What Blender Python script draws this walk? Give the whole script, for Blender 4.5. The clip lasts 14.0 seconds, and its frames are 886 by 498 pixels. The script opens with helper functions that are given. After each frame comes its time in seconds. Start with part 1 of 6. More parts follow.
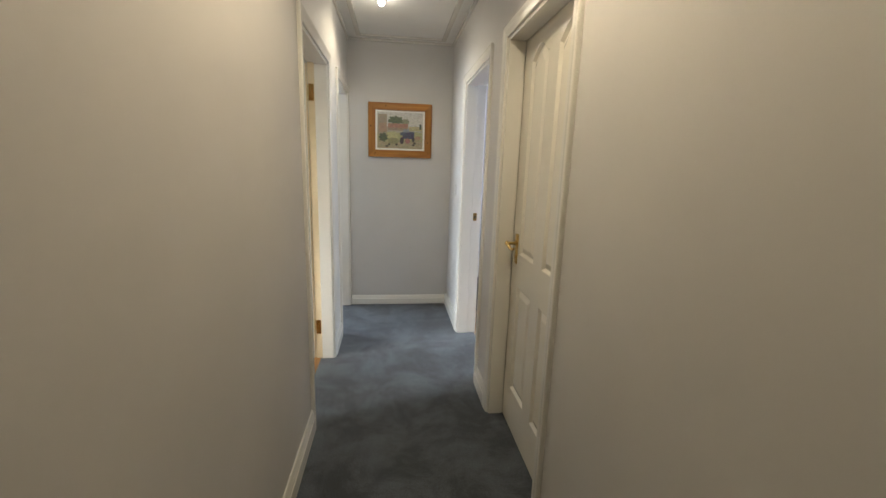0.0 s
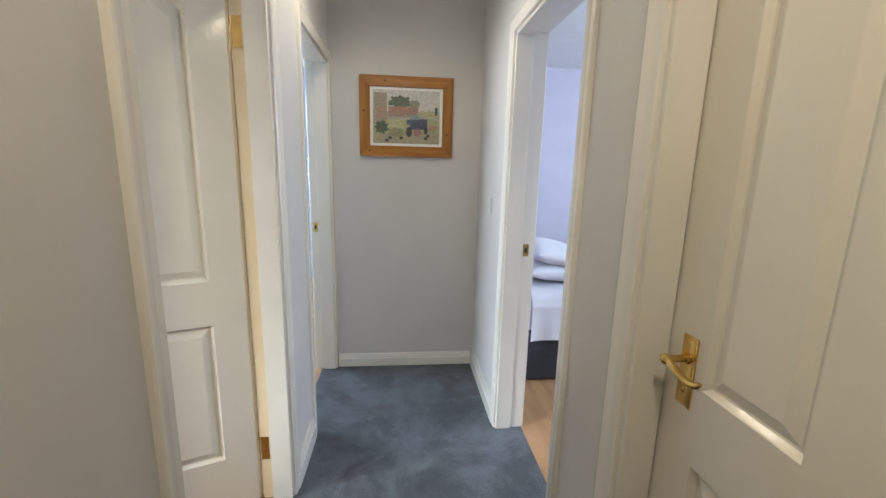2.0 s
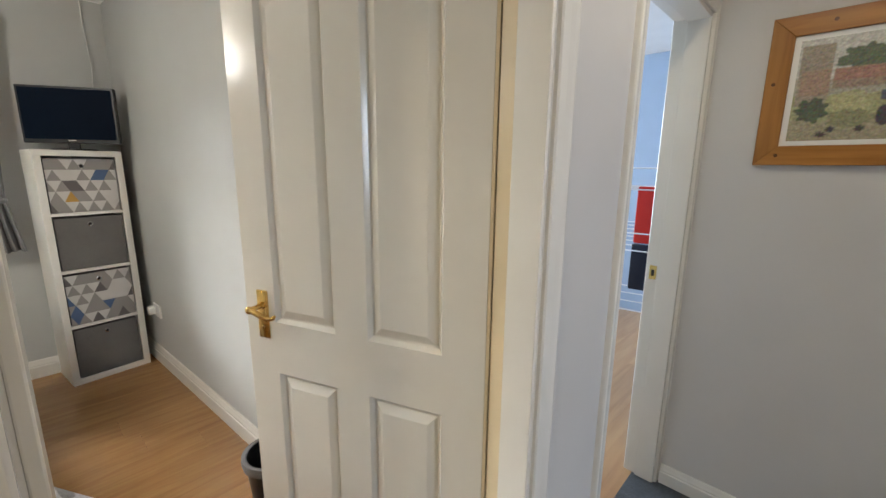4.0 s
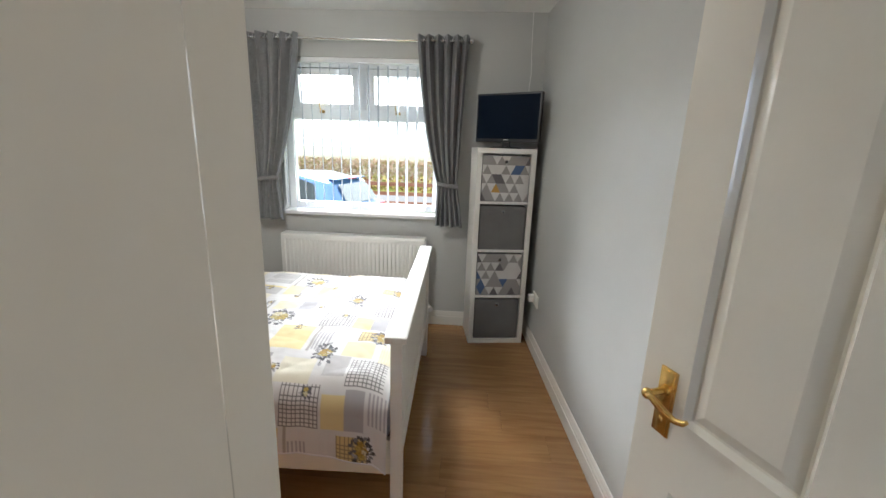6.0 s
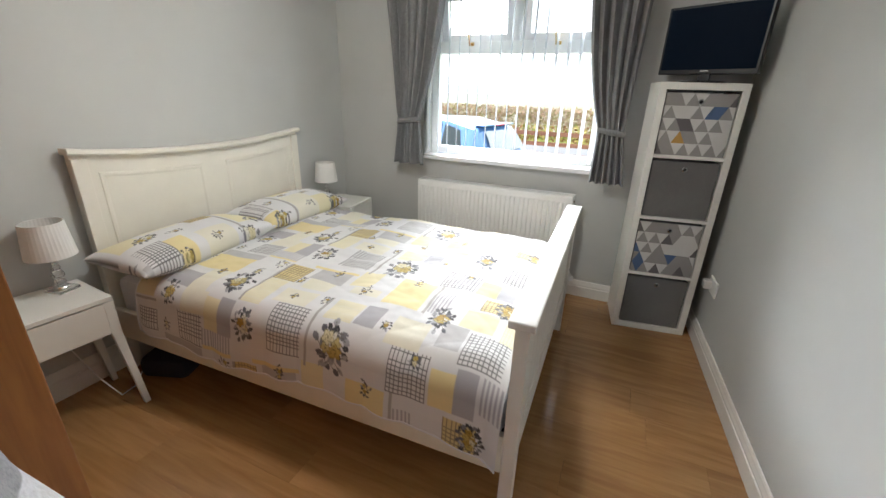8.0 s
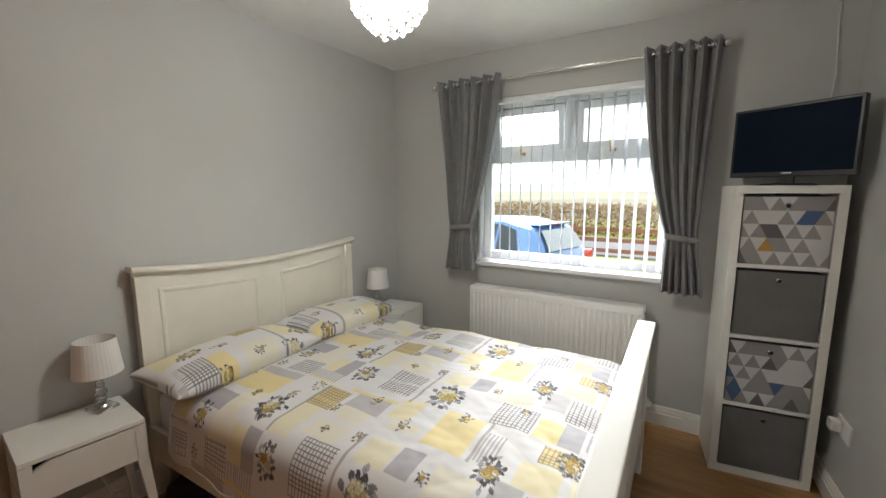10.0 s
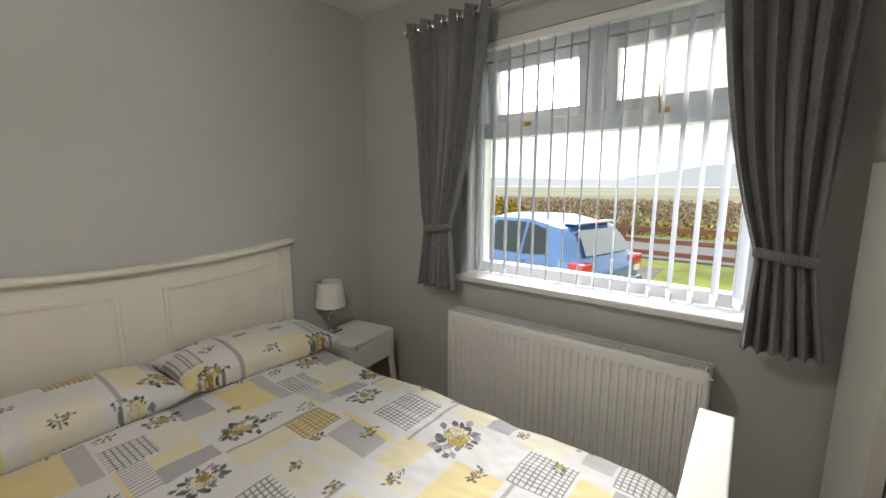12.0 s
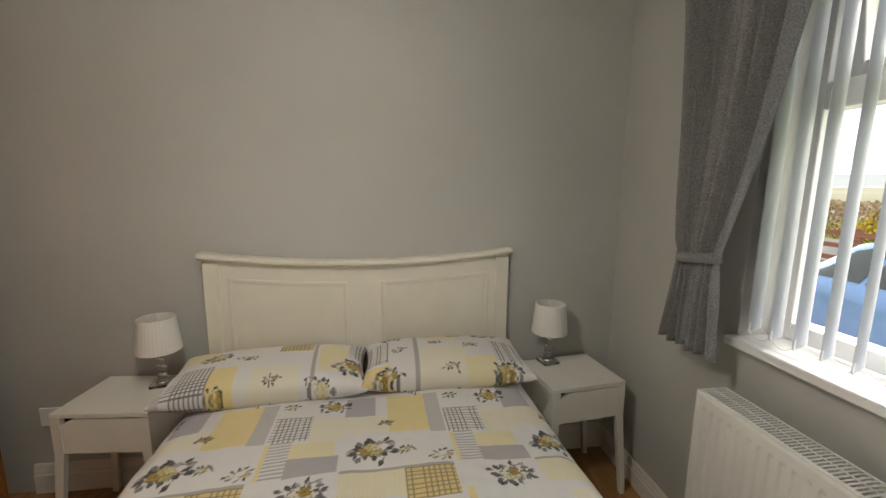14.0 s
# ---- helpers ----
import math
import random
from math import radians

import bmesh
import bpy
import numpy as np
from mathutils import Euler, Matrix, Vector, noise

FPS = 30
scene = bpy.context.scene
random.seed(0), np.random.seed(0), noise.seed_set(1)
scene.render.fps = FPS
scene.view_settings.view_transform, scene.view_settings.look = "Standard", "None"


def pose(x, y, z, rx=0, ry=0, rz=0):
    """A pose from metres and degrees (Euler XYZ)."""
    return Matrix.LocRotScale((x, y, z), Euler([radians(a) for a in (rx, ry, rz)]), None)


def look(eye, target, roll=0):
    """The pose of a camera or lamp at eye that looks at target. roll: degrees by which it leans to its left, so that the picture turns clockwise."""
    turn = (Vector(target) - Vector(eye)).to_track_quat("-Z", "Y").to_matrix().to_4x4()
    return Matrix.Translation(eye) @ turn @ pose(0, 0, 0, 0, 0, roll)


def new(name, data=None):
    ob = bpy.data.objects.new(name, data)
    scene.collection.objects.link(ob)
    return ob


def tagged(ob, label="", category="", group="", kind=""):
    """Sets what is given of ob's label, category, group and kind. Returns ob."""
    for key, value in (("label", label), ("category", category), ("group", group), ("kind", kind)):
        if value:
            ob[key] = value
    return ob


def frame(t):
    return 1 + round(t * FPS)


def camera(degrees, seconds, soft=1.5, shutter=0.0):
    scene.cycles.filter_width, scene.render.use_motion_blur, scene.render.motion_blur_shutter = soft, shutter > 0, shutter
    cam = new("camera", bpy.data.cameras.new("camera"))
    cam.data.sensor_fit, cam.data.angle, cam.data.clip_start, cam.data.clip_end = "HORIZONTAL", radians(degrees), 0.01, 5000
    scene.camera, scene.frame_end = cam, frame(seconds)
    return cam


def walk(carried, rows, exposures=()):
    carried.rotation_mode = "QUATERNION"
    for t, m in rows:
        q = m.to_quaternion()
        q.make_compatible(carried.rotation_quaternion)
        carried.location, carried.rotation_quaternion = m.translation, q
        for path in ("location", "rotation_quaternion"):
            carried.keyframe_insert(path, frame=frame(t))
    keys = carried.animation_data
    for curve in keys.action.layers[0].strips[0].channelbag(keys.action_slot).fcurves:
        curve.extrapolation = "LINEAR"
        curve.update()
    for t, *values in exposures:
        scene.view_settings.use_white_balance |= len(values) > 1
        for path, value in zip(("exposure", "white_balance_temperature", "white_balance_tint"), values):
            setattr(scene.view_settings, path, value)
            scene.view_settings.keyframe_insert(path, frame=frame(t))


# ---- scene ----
cam = camera(94.9, 14.0)
EXPOSURES = [(0.0, 1.3, 6650, 6), (1.5, 1.4, 6250, 7), (2.4, 1.4, 6350, 7), (3.0, 0.9, 6500, 7), (3.5, 1.1, 6600, 7), (4.2, 1.15, 6600, 8), (6.5, 0.76, 6150, 8), (8.0, 0.9, 6250, 8), (9.0, 0.7, 6400, 8), (11.3, 0.2, 6600, 9), (12.5, -0.12, 6850, 10), (14.0, 0.15, 7200, 10)]
PATH = [
    (0, (0.1, 0.854, 1.353), (0.347, 2.797, 0.951), 1.8),
    (0.5, (0.142, 1.171, 1.352), (0.385, 3.117, 0.957), 1.8),
    (1, (0.139, 1.461, 1.349), (0.378, 3.407, 0.956), 1.7),
    (1.5, (0.098, 1.766, 1.356), (0.324, 3.714, 0.964), 1.6),
    (2, (0.138, 2.081, 1.349), (0.34, 4.032, 0.959), 1.4),
    (2.5, (0.164, 2.356, 1.352), (0.275, 4.316, 0.968), 1.2),
    (3, (0.071, 2.594, 1.346), (-0.094, 4.553, 0.979), 1.2),
    (3.5, (0.09, 2.74, 1.366), (-0.724, 4.527, 0.986), 2.0),
    (4, (0.11, 2.863, 1.396), (-1.245, 4.28, 0.999), 0.6),
    (4.2, (0.044, 2.944, 1.402), (-1.469, 4.188, 1.001), 0.9),
    (6.3, (-0.372, 2.898, 1.452), (-2.288, 2.602, 0.96), 1.8),
    (6.5, (-0.428, 2.929, 1.44), (-2.319, 2.521, 0.935), 1.7),
    (7, (-0.501, 2.872, 1.439), (-2.337, 2.315, 0.874), 1.8),
    (7.5, (-0.586, 2.854, 1.412), (-2.353, 2.19, 0.752), 2.0),
    (8, (-0.627, 2.851, 1.388), (-2.338, 2.108, 0.666), 1.8),
    (8.5, (-0.619, 2.857, 1.41), (-2.338, 1.967, 0.907), 0.1),
    (9, (-0.605, 2.854, 1.454), (-2.311, 1.849, 1.171), -0.9),
    (11.3, (-1.412, 2.765, 1.435), (-3.055, 1.649, 1.117), -0.3),
    (11.5, (-1.514, 2.771, 1.421), (-3.136, 1.641, 1.121), -0.4),
    (12, (-1.765, 2.69, 1.403), (-3.307, 1.453, 1.095), 0.1),
    (12.5, (-1.962, 2.602, 1.398), (-3.32, 1.166, 1.092), 0.4),
    (13, (-2.131, 2.618, 1.412), (-3.171, 0.937, 1.111), 0.9),
    (13.5, (-2.273, 2.606, 1.411), (-2.951, 0.75, 1.103), 0.9),
    (14, (-2.369, 2.554, 1.426), (-2.64, 0.599, 1.103), 0.5),
]
walk(cam, [(t, look(eye, target, roll)) for t, eye, target, roll in PATH], EXPOSURES)
H = 2.41

# ---- world and lights ----
world = bpy.data.worlds.new("world")
scene.world = world
world.use_nodes = True
wn = world.node_tree.nodes
sky = wn.new("ShaderNodeTexSky")
sky.sky_type, sky.sun_disc = "NISHITA", False
sky.sun_elevation, sky.sun_rotation = radians(35), radians(200)
sky.air_density, sky.dust_density, sky.ozone_density = 1.0, 2.0, 1.0
hsv = wn.new("ShaderNodeHueSaturation")
hsv.inputs["Saturation"].default_value, hsv.inputs["Value"].default_value = 0.12, 1.05
world.node_tree.links.new(sky.outputs[0], hsv.inputs["Color"])
haze = wn.new("ShaderNodeMix")
haze.data_type = "RGBA"
haze.inputs[0].default_value = 0.65
haze.inputs[7].default_value = (12.5, 12.9, 13.2, 1)
world.node_tree.links.new(hsv.outputs[0], haze.inputs[6])
world.node_tree.links.new(haze.outputs[2], wn["Background"].inputs[0])
wn["Background"].inputs[1].default_value = 0.15


def lamp(name, kind, m, energy, color=(1, 1, 1), size=0.1, size_y=None, angle=None):
    data = bpy.data.lights.new(name, kind)
    data.energy, data.color = energy, color
    if kind == "AREA":
        data.size = size
        if size_y:
            data.shape, data.size_y = "RECTANGLE", size_y
    elif kind == "SUN":
        data.angle = radians(angle or 10)
    else:
        data.shadow_soft_size = size
    if kind == "SPOT":
        data.spot_size, data.spot_blend = radians(165), 0.6
    ob = new(name, data)
    ob.matrix_world = m
    return ob


lamp("sun", "SUN", look((0, 0, 0), (0.94 * 0.7, 0.34 * 0.7, -0.57)), 1.6, (1.0, 0.97, 0.93), angle=15)
lamp("window_sky_light", "AREA", look((-8.4, -1.1, 3.5), (-1.6, 3.2, 0.9)), 1200, (0.95, 0.97, 1.0), 4.0, 2.0)
lamp("bedroom_pendant_light", "POINT", pose(-1.98, 1.86, 2.02), 6.5, (1.0, 0.97, 0.93), 0.09)
lamp("bedroom_pendant_open_bottom", "SPOT", pose(-1.98, 1.86, 1.98), 11, (1.0, 0.97, 0.93), 0.09)
lamp("hall_ceiling_lamp_light", "SPOT", pose(0.17, 1.9, 2.34), 12, (1.0, 0.82, 0.58), 0.05)
lamp("hall_far_lamp_light", "SPOT", pose(0.02, 3.80, 2.34), 5.5, (1.0, 0.86, 0.66), 0.03)
lamp("bedroom_2_window_light", "AREA", look((3.3, 3.3, 1.6), (2.4, 6.0, 0.9)), 50, (0.70, 0.82, 1.0), 1.4, 1.2)
lamp("bedroom_3_window_light", "AREA", look((-3.1, 5.4, 1.5), (-0.5, 5.4, 1.2)), 40, (0.72, 0.84, 1.0), 1.4, 1.2)


# ---- materials ----
def mat(name, color, rough=0.6, metal=0.0, vary=0.06, scale=6.0, bump=0.0, bscale=120.0, coat=0.0, sheen=0.0, fine=0.0):
    m = bpy.data.materials.new(name)
    m.use_nodes = True
    nt = m.node_tree
    b = nt.nodes["Principled BSDF"]
    b.inputs["Roughness"].default_value = rough
    b.inputs["Metallic"].default_value = metal
    b.inputs["Coat Weight"].default_value = coat
    b.inputs["Sheen Weight"].default_value = sheen
    b.inputs["Base Color"].default_value = (*color, 1)
    tc = nt.nodes.new("ShaderNodeTexCoord")
    if vary or fine:
        n = nt.nodes.new("ShaderNodeTexNoise")
        n.inputs["Scale"].default_value, n.inputs["Detail"].default_value = scale, 5
        nt.links.new(tc.outputs["Object"], n.inputs["Vector"])
        mr = nt.nodes.new("ShaderNodeMapRange")
        mr.inputs["To Min"].default_value, mr.inputs["To Max"].default_value = 1 - vary, 1 + vary
        mr.inputs["From Min"].default_value, mr.inputs["From Max"].default_value = 0.3, 0.7
        nt.links.new(n.outputs["Fac"], mr.inputs["Value"])
        out = mr.outputs[0]
        if fine:
            n2 = nt.nodes.new("ShaderNodeTexNoise")
            n2.inputs["Scale"].default_value, n2.inputs["Detail"].default_value = bscale, 3
            nt.links.new(tc.outputs["Object"], n2.inputs["Vector"])
            mr2 = nt.nodes.new("ShaderNodeMapRange")
            mr2.inputs["To Min"].default_value, mr2.inputs["To Max"].default_value = 1 - fine, 1 + fine
            mr2.inputs["From Min"].default_value, mr2.inputs["From Max"].default_value = 0.3, 0.7
            nt.links.new(n2.outputs["Fac"], mr2.inputs["Value"])
            mu = nt.nodes.new("ShaderNodeMath")
            mu.operation = "MULTIPLY"
            nt.links.new(out, mu.inputs[0])
            nt.links.new(mr2.outputs[0], mu.inputs[1])
            out = mu.outputs[0]
        mix = nt.nodes.new("ShaderNodeVectorMath")
        mix.operation = "SCALE"
        mix.inputs[0].default_value = color
        nt.links.new(out, mix.inputs["Scale"])
        nt.links.new(mix.outputs[0], b.inputs["Base Color"])
    if bump:
        n3 = nt.nodes.new("ShaderNodeTexNoise")
        n3.inputs["Scale"].default_value, n3.inputs["Detail"].default_value = bscale, 4
        nt.links.new(tc.outputs["Object"], n3.inputs["Vector"])
        bp = nt.nodes.new("ShaderNodeBump")
        bp.inputs["Strength"].default_value, bp.inputs["Distance"].default_value = bump, 0.002
        nt.links.new(n3.outputs["Fac"], bp.inputs["Height"])
        nt.links.new(bp.outputs[0], b.inputs["Normal"])
    return m


def wood(name, light, dark, axis=0, scale=1.0, rough=0.35, vary=0.1):
    m = bpy.data.materials.new(name)
    m.use_nodes = True
    nt = m.node_tree
    b = nt.nodes["Principled BSDF"]
    b.inputs["Roughness"].default_value = rough
    tc = nt.nodes.new("ShaderNodeTexCoord")
    mp = nt.nodes.new("ShaderNodeMapping")
    s = [14.0 * scale] * 3
    s[axis] = 1.1 * scale
    mp.inputs["Scale"].default_value = s
    oi = nt.nodes.new("ShaderNodeObjectInfo")
    cm = nt.nodes.new("ShaderNodeMath")
    cm.operation, cm.inputs[1].default_value = "MULTIPLY", 37.0
    nt.links.new(oi.outputs["Random"], cm.inputs[0])
    cb = nt.nodes.new("ShaderNodeCombineXYZ")
    for k in range(3):
        nt.links.new(cm.outputs[0], cb.inputs[k])
    nt.links.new(cb.outputs[0], mp.inputs["Location"])
    nt.links.new(tc.outputs["Object"], mp.inputs["Vector"])
    n = nt.nodes.new("ShaderNodeTexNoise")
    n.inputs["Scale"].default_value, n.inputs["Detail"].default_value, n.inputs["Distortion"].default_value = 1.5, 8, 0.6
    nt.links.new(mp.outputs[0], n.inputs["Vector"])
    r = nt.nodes.new("ShaderNodeValToRGB")
    r.color_ramp.elements[0].position, r.color_ramp.elements[0].color = 0.32, (*dark, 1)
    r.color_ramp.elements[1].position, r.color_ramp.elements[1].color = 0.68, (*light, 1)
    nt.links.new(n.outputs["Fac"], r.inputs[0])
    mr = nt.nodes.new("ShaderNodeMapRange")
    mr.inputs["To Min"].default_value, mr.inputs["To Max"].default_value = 1 - vary, 1 + vary
    nt.links.new(oi.outputs["Random"], mr.inputs["Value"])
    vm = nt.nodes.new("ShaderNodeVectorMath")
    vm.operation = "SCALE"
    nt.links.new(r.outputs[0], vm.inputs[0])
    nt.links.new(mr.outputs[0], vm.inputs["Scale"])
    nt.links.new(vm.outputs[0], b.inputs["Base Color"])
    bp = nt.nodes.new("ShaderNodeBump")
    bp.inputs["Strength"].default_value, bp.inputs["Distance"].default_value = 0.12, 0.001
    nt.links.new(n.outputs["Fac"], bp.inputs["Height"])
    nt.links.new(bp.outputs[0], b.inputs["Normal"])
    return m


def painted(name, rough=0.85, bump=0.25, bscale=260.0):
    """Cloth or print whose colours are woven in, kept in the mesh's colour layer."""
    m = mat(name, (0.8, 0.8, 0.8), rough, vary=0, bump=bump, bscale=bscale, sheen=0.15)
    nt = m.node_tree
    a = nt.nodes.new("ShaderNodeVertexColor")
    a.layer_name = "print"
    nt.links.new(a.outputs[0], nt.nodes["Principled BSDF"].inputs["Base Color"])
    return m


def glass(name, rough=0.0, ior=1.45, color=(1, 1, 1)):
    m = bpy.data.materials.new(name)
    m.use_nodes = True
    b = m.node_tree.nodes["Principled BSDF"]
    b.inputs["Transmission Weight"].default_value, b.inputs["Roughness"].default_value = 1.0, rough
    b.inputs["IOR"].default_value = ior
    b.inputs["Base Color"].default_value = (*color, 1)
    return m


def glow(name, color, strength):
    m = bpy.data.materials.new(name)
    m.use_nodes = True
    b = m.node_tree.nodes["Principled BSDF"]
    b.inputs["Base Color"].default_value = (*color, 1)
    b.inputs["Emission Color"].default_value = (*color, 1)
    b.inputs["Emission Strength"].default_value = strength
    return m


M_HALL = mat("hall_wall_paint", (0.60, 0.585, 0.57), 0.7, vary=0.03, scale=2.5, bump=0.07, bscale=240)
M_BED = mat("bedroom_wall_paint", (0.495, 0.50, 0.485), 0.6, vary=0.03, scale=2.0, bump=0.14, bscale=240)
M_LILAC = mat("lilac_grey_wall_paint", (0.52, 0.50, 0.58), 0.6, vary=0.03, bump=0.3, bscale=170)
M_BLUEW = mat("blue_wall_paint", (0.33, 0.42, 0.55), 0.6, vary=0.03, bump=0.3, bscale=170)
M_CEIL = mat("white_ceiling_paint", (0.78, 0.78, 0.76), 0.8, vary=0.03, bump=0.5, bscale=70)
M_GLOSS = mat("white_gloss_paint", (0.78, 0.76, 0.71), 0.22, vary=0.02, scale=5, bump=0.08, bscale=40)
M_DOORP = mat("white_door_gloss_paint", (0.76, 0.725, 0.64), 0.16, vary=0.02, scale=5, bump=0.22, bscale=55)
M_CREAM = mat("aged_cream_gloss_paint", (0.72, 0.60, 0.40), 0.3, vary=0.04, bump=0.1, bscale=40)
M_UPVC = mat("white_upvc", (0.82, 0.83, 0.84), 0.25, vary=0.02)
M_CARPET = mat("slate_blue_carpet", (0.080, 0.094, 0.116), 0.95, vary=0.10, scale=9, bump=1.0, bscale=210, sheen=0.25, fine=0.7)
nt = M_CARPET.node_tree
tc = nt.nodes.new("ShaderNodeTexCoord")
n1 = nt.nodes.new("ShaderNodeTexNoise")
n1.inputs["Scale"].default_value, n1.inputs["Detail"].default_value, n1.inputs["Roughness"].default_value = 3.6, 8, 0.7
n1.inputs["Distortion"].default_value = 0.5
nt.links.new(tc.outputs["Object"], n1.inputs["Vector"])
mr = nt.nodes.new("ShaderNodeMapRange")
mr.inputs["From Min"].default_value, mr.inputs["From Max"].default_value = 0.42, 0.58
mr.inputs["To Min"].default_value, mr.inputs["To Max"].default_value = 0.5, 1.05
nt.links.new(n1.outputs["Fac"], mr.inputs["Value"])
vm = nt.nodes.new("ShaderNodeVectorMath")
vm.operation = "SCALE"
nt.links.new(nt.nodes["Principled BSDF"].inputs["Base Color"].links[0].from_socket, vm.inputs[0])
nt.links.new(mr.outputs[0], vm.inputs["Scale"])
nt.links.new(vm.outputs[0], nt.nodes["Principled BSDF"].inputs["Base Color"])
M_BRASS = mat("polished_brass", (0.72, 0.50, 0.18), 0.22, 1.0, vary=0.08, scale=30)
M_CHROME = mat("brushed_chrome", (0.7, 0.7, 0.7), 0.18, 1.0, vary=0.04, scale=40)
M_BLACK = mat("black_plastic", (0.012, 0.012, 0.014), 0.35, vary=0.1)
M_SCREEN = mat("dark_tv_screen", (0.003, 0.008, 0.018), 0.5, vary=0.02)
M_SCREEN.node_tree.nodes["Principled BSDF"].inputs["Specular IOR Level"].default_value = 0.04
M_DARK = mat("dark_hollow", (0.02, 0.02, 0.02), 0.8)
M_PLANK = wood("oak_laminate", (0.41, 0.222, 0.088), (0.30, 0.155, 0.058), 1, 1.6, 0.12, 0.09)
M_PLANK2 = wood("pale_oak_laminate", (0.50, 0.30, 0.15), (0.38, 0.21, 0.10), 1, 1.0, 0.28)
M_FRAMEW = wood("varnished_pine_across", (0.42, 0.19, 0.045), (0.26, 0.10, 0.02), 0, 1.6, 0.3)
M_FRAMEV = wood("varnished_pine_upright", (0.42, 0.19, 0.045), (0.26, 0.10, 0.02), 2, 1.6, 0.3)
M_WARD = wood("brown_wardrobe_veneer", (0.37, 0.135, 0.024), (0.27, 0.092, 0.015), 2, 6.0, 0.6)
M_KNOT = mat("dark_pine_knot", (0.10, 0.035, 0.010), 0.4)
M_WHITEF = mat("white_lacquered_furniture", (0.80, 0.79, 0.74), 0.32, vary=0.02, scale=8)
M_CREAMF = mat("ivory_lacquered_wood", (0.78, 0.75, 0.66), 0.35, vary=0.03, scale=8, bump=0.1, bscale=60)
M_RAD = mat("white_enamelled_steel", (0.80, 0.80, 0.78), 0.3, vary=0.02)
M_PRINT = painted("printed_cotton")
M_ART = painted("art_print_paper", 0.5, 0.0)
M_SHEET = mat("white_cotton", (0.75, 0.76, 0.80), 0.9, vary=0.04, bump=0.5, bscale=14, sheen=0.2)
M_DIVAN = mat("charcoal_fabric", (0.055, 0.055, 0.065), 0.95, vary=0.15, bump=0.6, bscale=400)
M_CURT = mat("grey_flecked_curtain", (0.20, 0.20, 0.205), 0.8, vary=0.08, scale=20, bump=0.6, bscale=240, sheen=0.2, fine=0.4)
# white slats; their shade against the bright sky is put into this blue-grey
M_BLIND = mat("shade_toned_blind_fabric", (0.47, 0.50, 0.55), 0.8, vary=0.03, bump=0.2, bscale=300)
M_BOXF = mat("grey_box_fabric", (0.155, 0.15, 0.145), 0.95, vary=0.08, bump=0.7, bscale=500, fine=0.2)
M_TRIW = mat("pale_triangle_fabric", (0.60, 0.585, 0.57), 0.95, vary=0.06, bump=0.6, bscale=500)
M_TRIG = mat("mid_grey_triangle_fabric", (0.30, 0.285, 0.275), 0.95, vary=0.06, bump=0.6, bscale=500)
M_TRID = mat("dark_grey_triangle_fabric", (0.14, 0.125, 0.13), 0.95, vary=0.06, bump=0.6, bscale=500)
M_TRIB = mat("blue_triangle_fabric", (0.08, 0.13, 0.25), 0.95, vary=0.06, bump=0.6, bscale=500)
M_TRIY = mat("mustard_triangle_fabric", (0.50, 0.29, 0.08), 0.95, vary=0.06, bump=0.6, bscale=500)
M_SHADE = mat("pleated_white_shade", (0.80, 0.79, 0.76), 0.8, vary=0.03)
M_CRYSTAL = glass("cut_crystal", 0.02, 1.5)
M_PANE = glass("window_glass", 0.0, 1.0)
M_GREYDK = mat("slate_grey_drawer_wood", (0.075, 0.09, 0.10), 0.45, vary=0.1)
M_LAMPG = glow("lit_lamp_shade", (1.0, 0.96, 0.9), 3.0)
M_BULB = glow("lit_bulb", (1.0, 0.9, 0.75), 25.0)
M_RED = mat("red_knit", (0.6, 0.03, 0.02), 0.9, bump=0.5, bscale=200)
M_NAVY = mat("dark_navy_cloth", (0.02, 0.022, 0.035), 0.9, bump=0.5, bscale=200)
M_WIRE = mat("white_coated_wire", (0.75, 0.75, 0.75), 0.4)
M_SWITCH = mat("paint_spattered_switch_plastic", (0.62, 0.61, 0.60), 0.4, vary=0.03)
M_PLASTIC = mat("white_plastic", (0.78, 0.78, 0.76), 0.35, vary=0.02)


# ---- shaping ----
def part(name, bm, material, parent=None, label="", smooth=False, kind=""):
    me = bpy.data.meshes.new(name)
    bmesh.ops.recalc_face_normals(bm, faces=bm.faces[:])
    if smooth:
        for f in bm.faces:
            f.smooth = True
        for e in bm.edges:
            if len(e.link_faces) == 2 and e.calc_face_angle(0) > 0.7:
                e.smooth = False
    bm.to_mesh(me)
    bm.free()
    for m in material if isinstance(material, (list, tuple)) else (material,):
        me.materials.append(m)
    ob = new(name, me)
    if parent:
        ob.parent = parent
    return tagged(ob, label, kind=kind)


def thing(name, x, y, z=0.0, rz=0.0, label="", category="", group=""):
    ob = new(name)
    ob.empty_display_size = 0.1
    ob.matrix_basis = pose(x, y, z, 0, 0, rz)
    return tagged(ob, label, category, group)


def solo(ob, label, category, group=""):
    return tagged(ob, label, category, group)


def box(bm, x0, y0, z0, x1, y1, z1, bev=0.0, seg=2):
    r = bmesh.ops.create_cube(bm, size=1)
    vs = r["verts"]
    bmesh.ops.scale(bm, vec=(abs(x1 - x0), abs(y1 - y0), abs(z1 - z0)), verts=vs)
    bmesh.ops.translate(bm, vec=((x0 + x1) / 2, (y0 + y1) / 2, (z0 + z1) / 2), verts=vs)
    if bev:
        es = list({e for v in vs for e in v.link_edges})
        bmesh.ops.bevel(bm, geom=es, offset=bev, segments=seg, affect="EDGES", profile=0.5)
    return bm


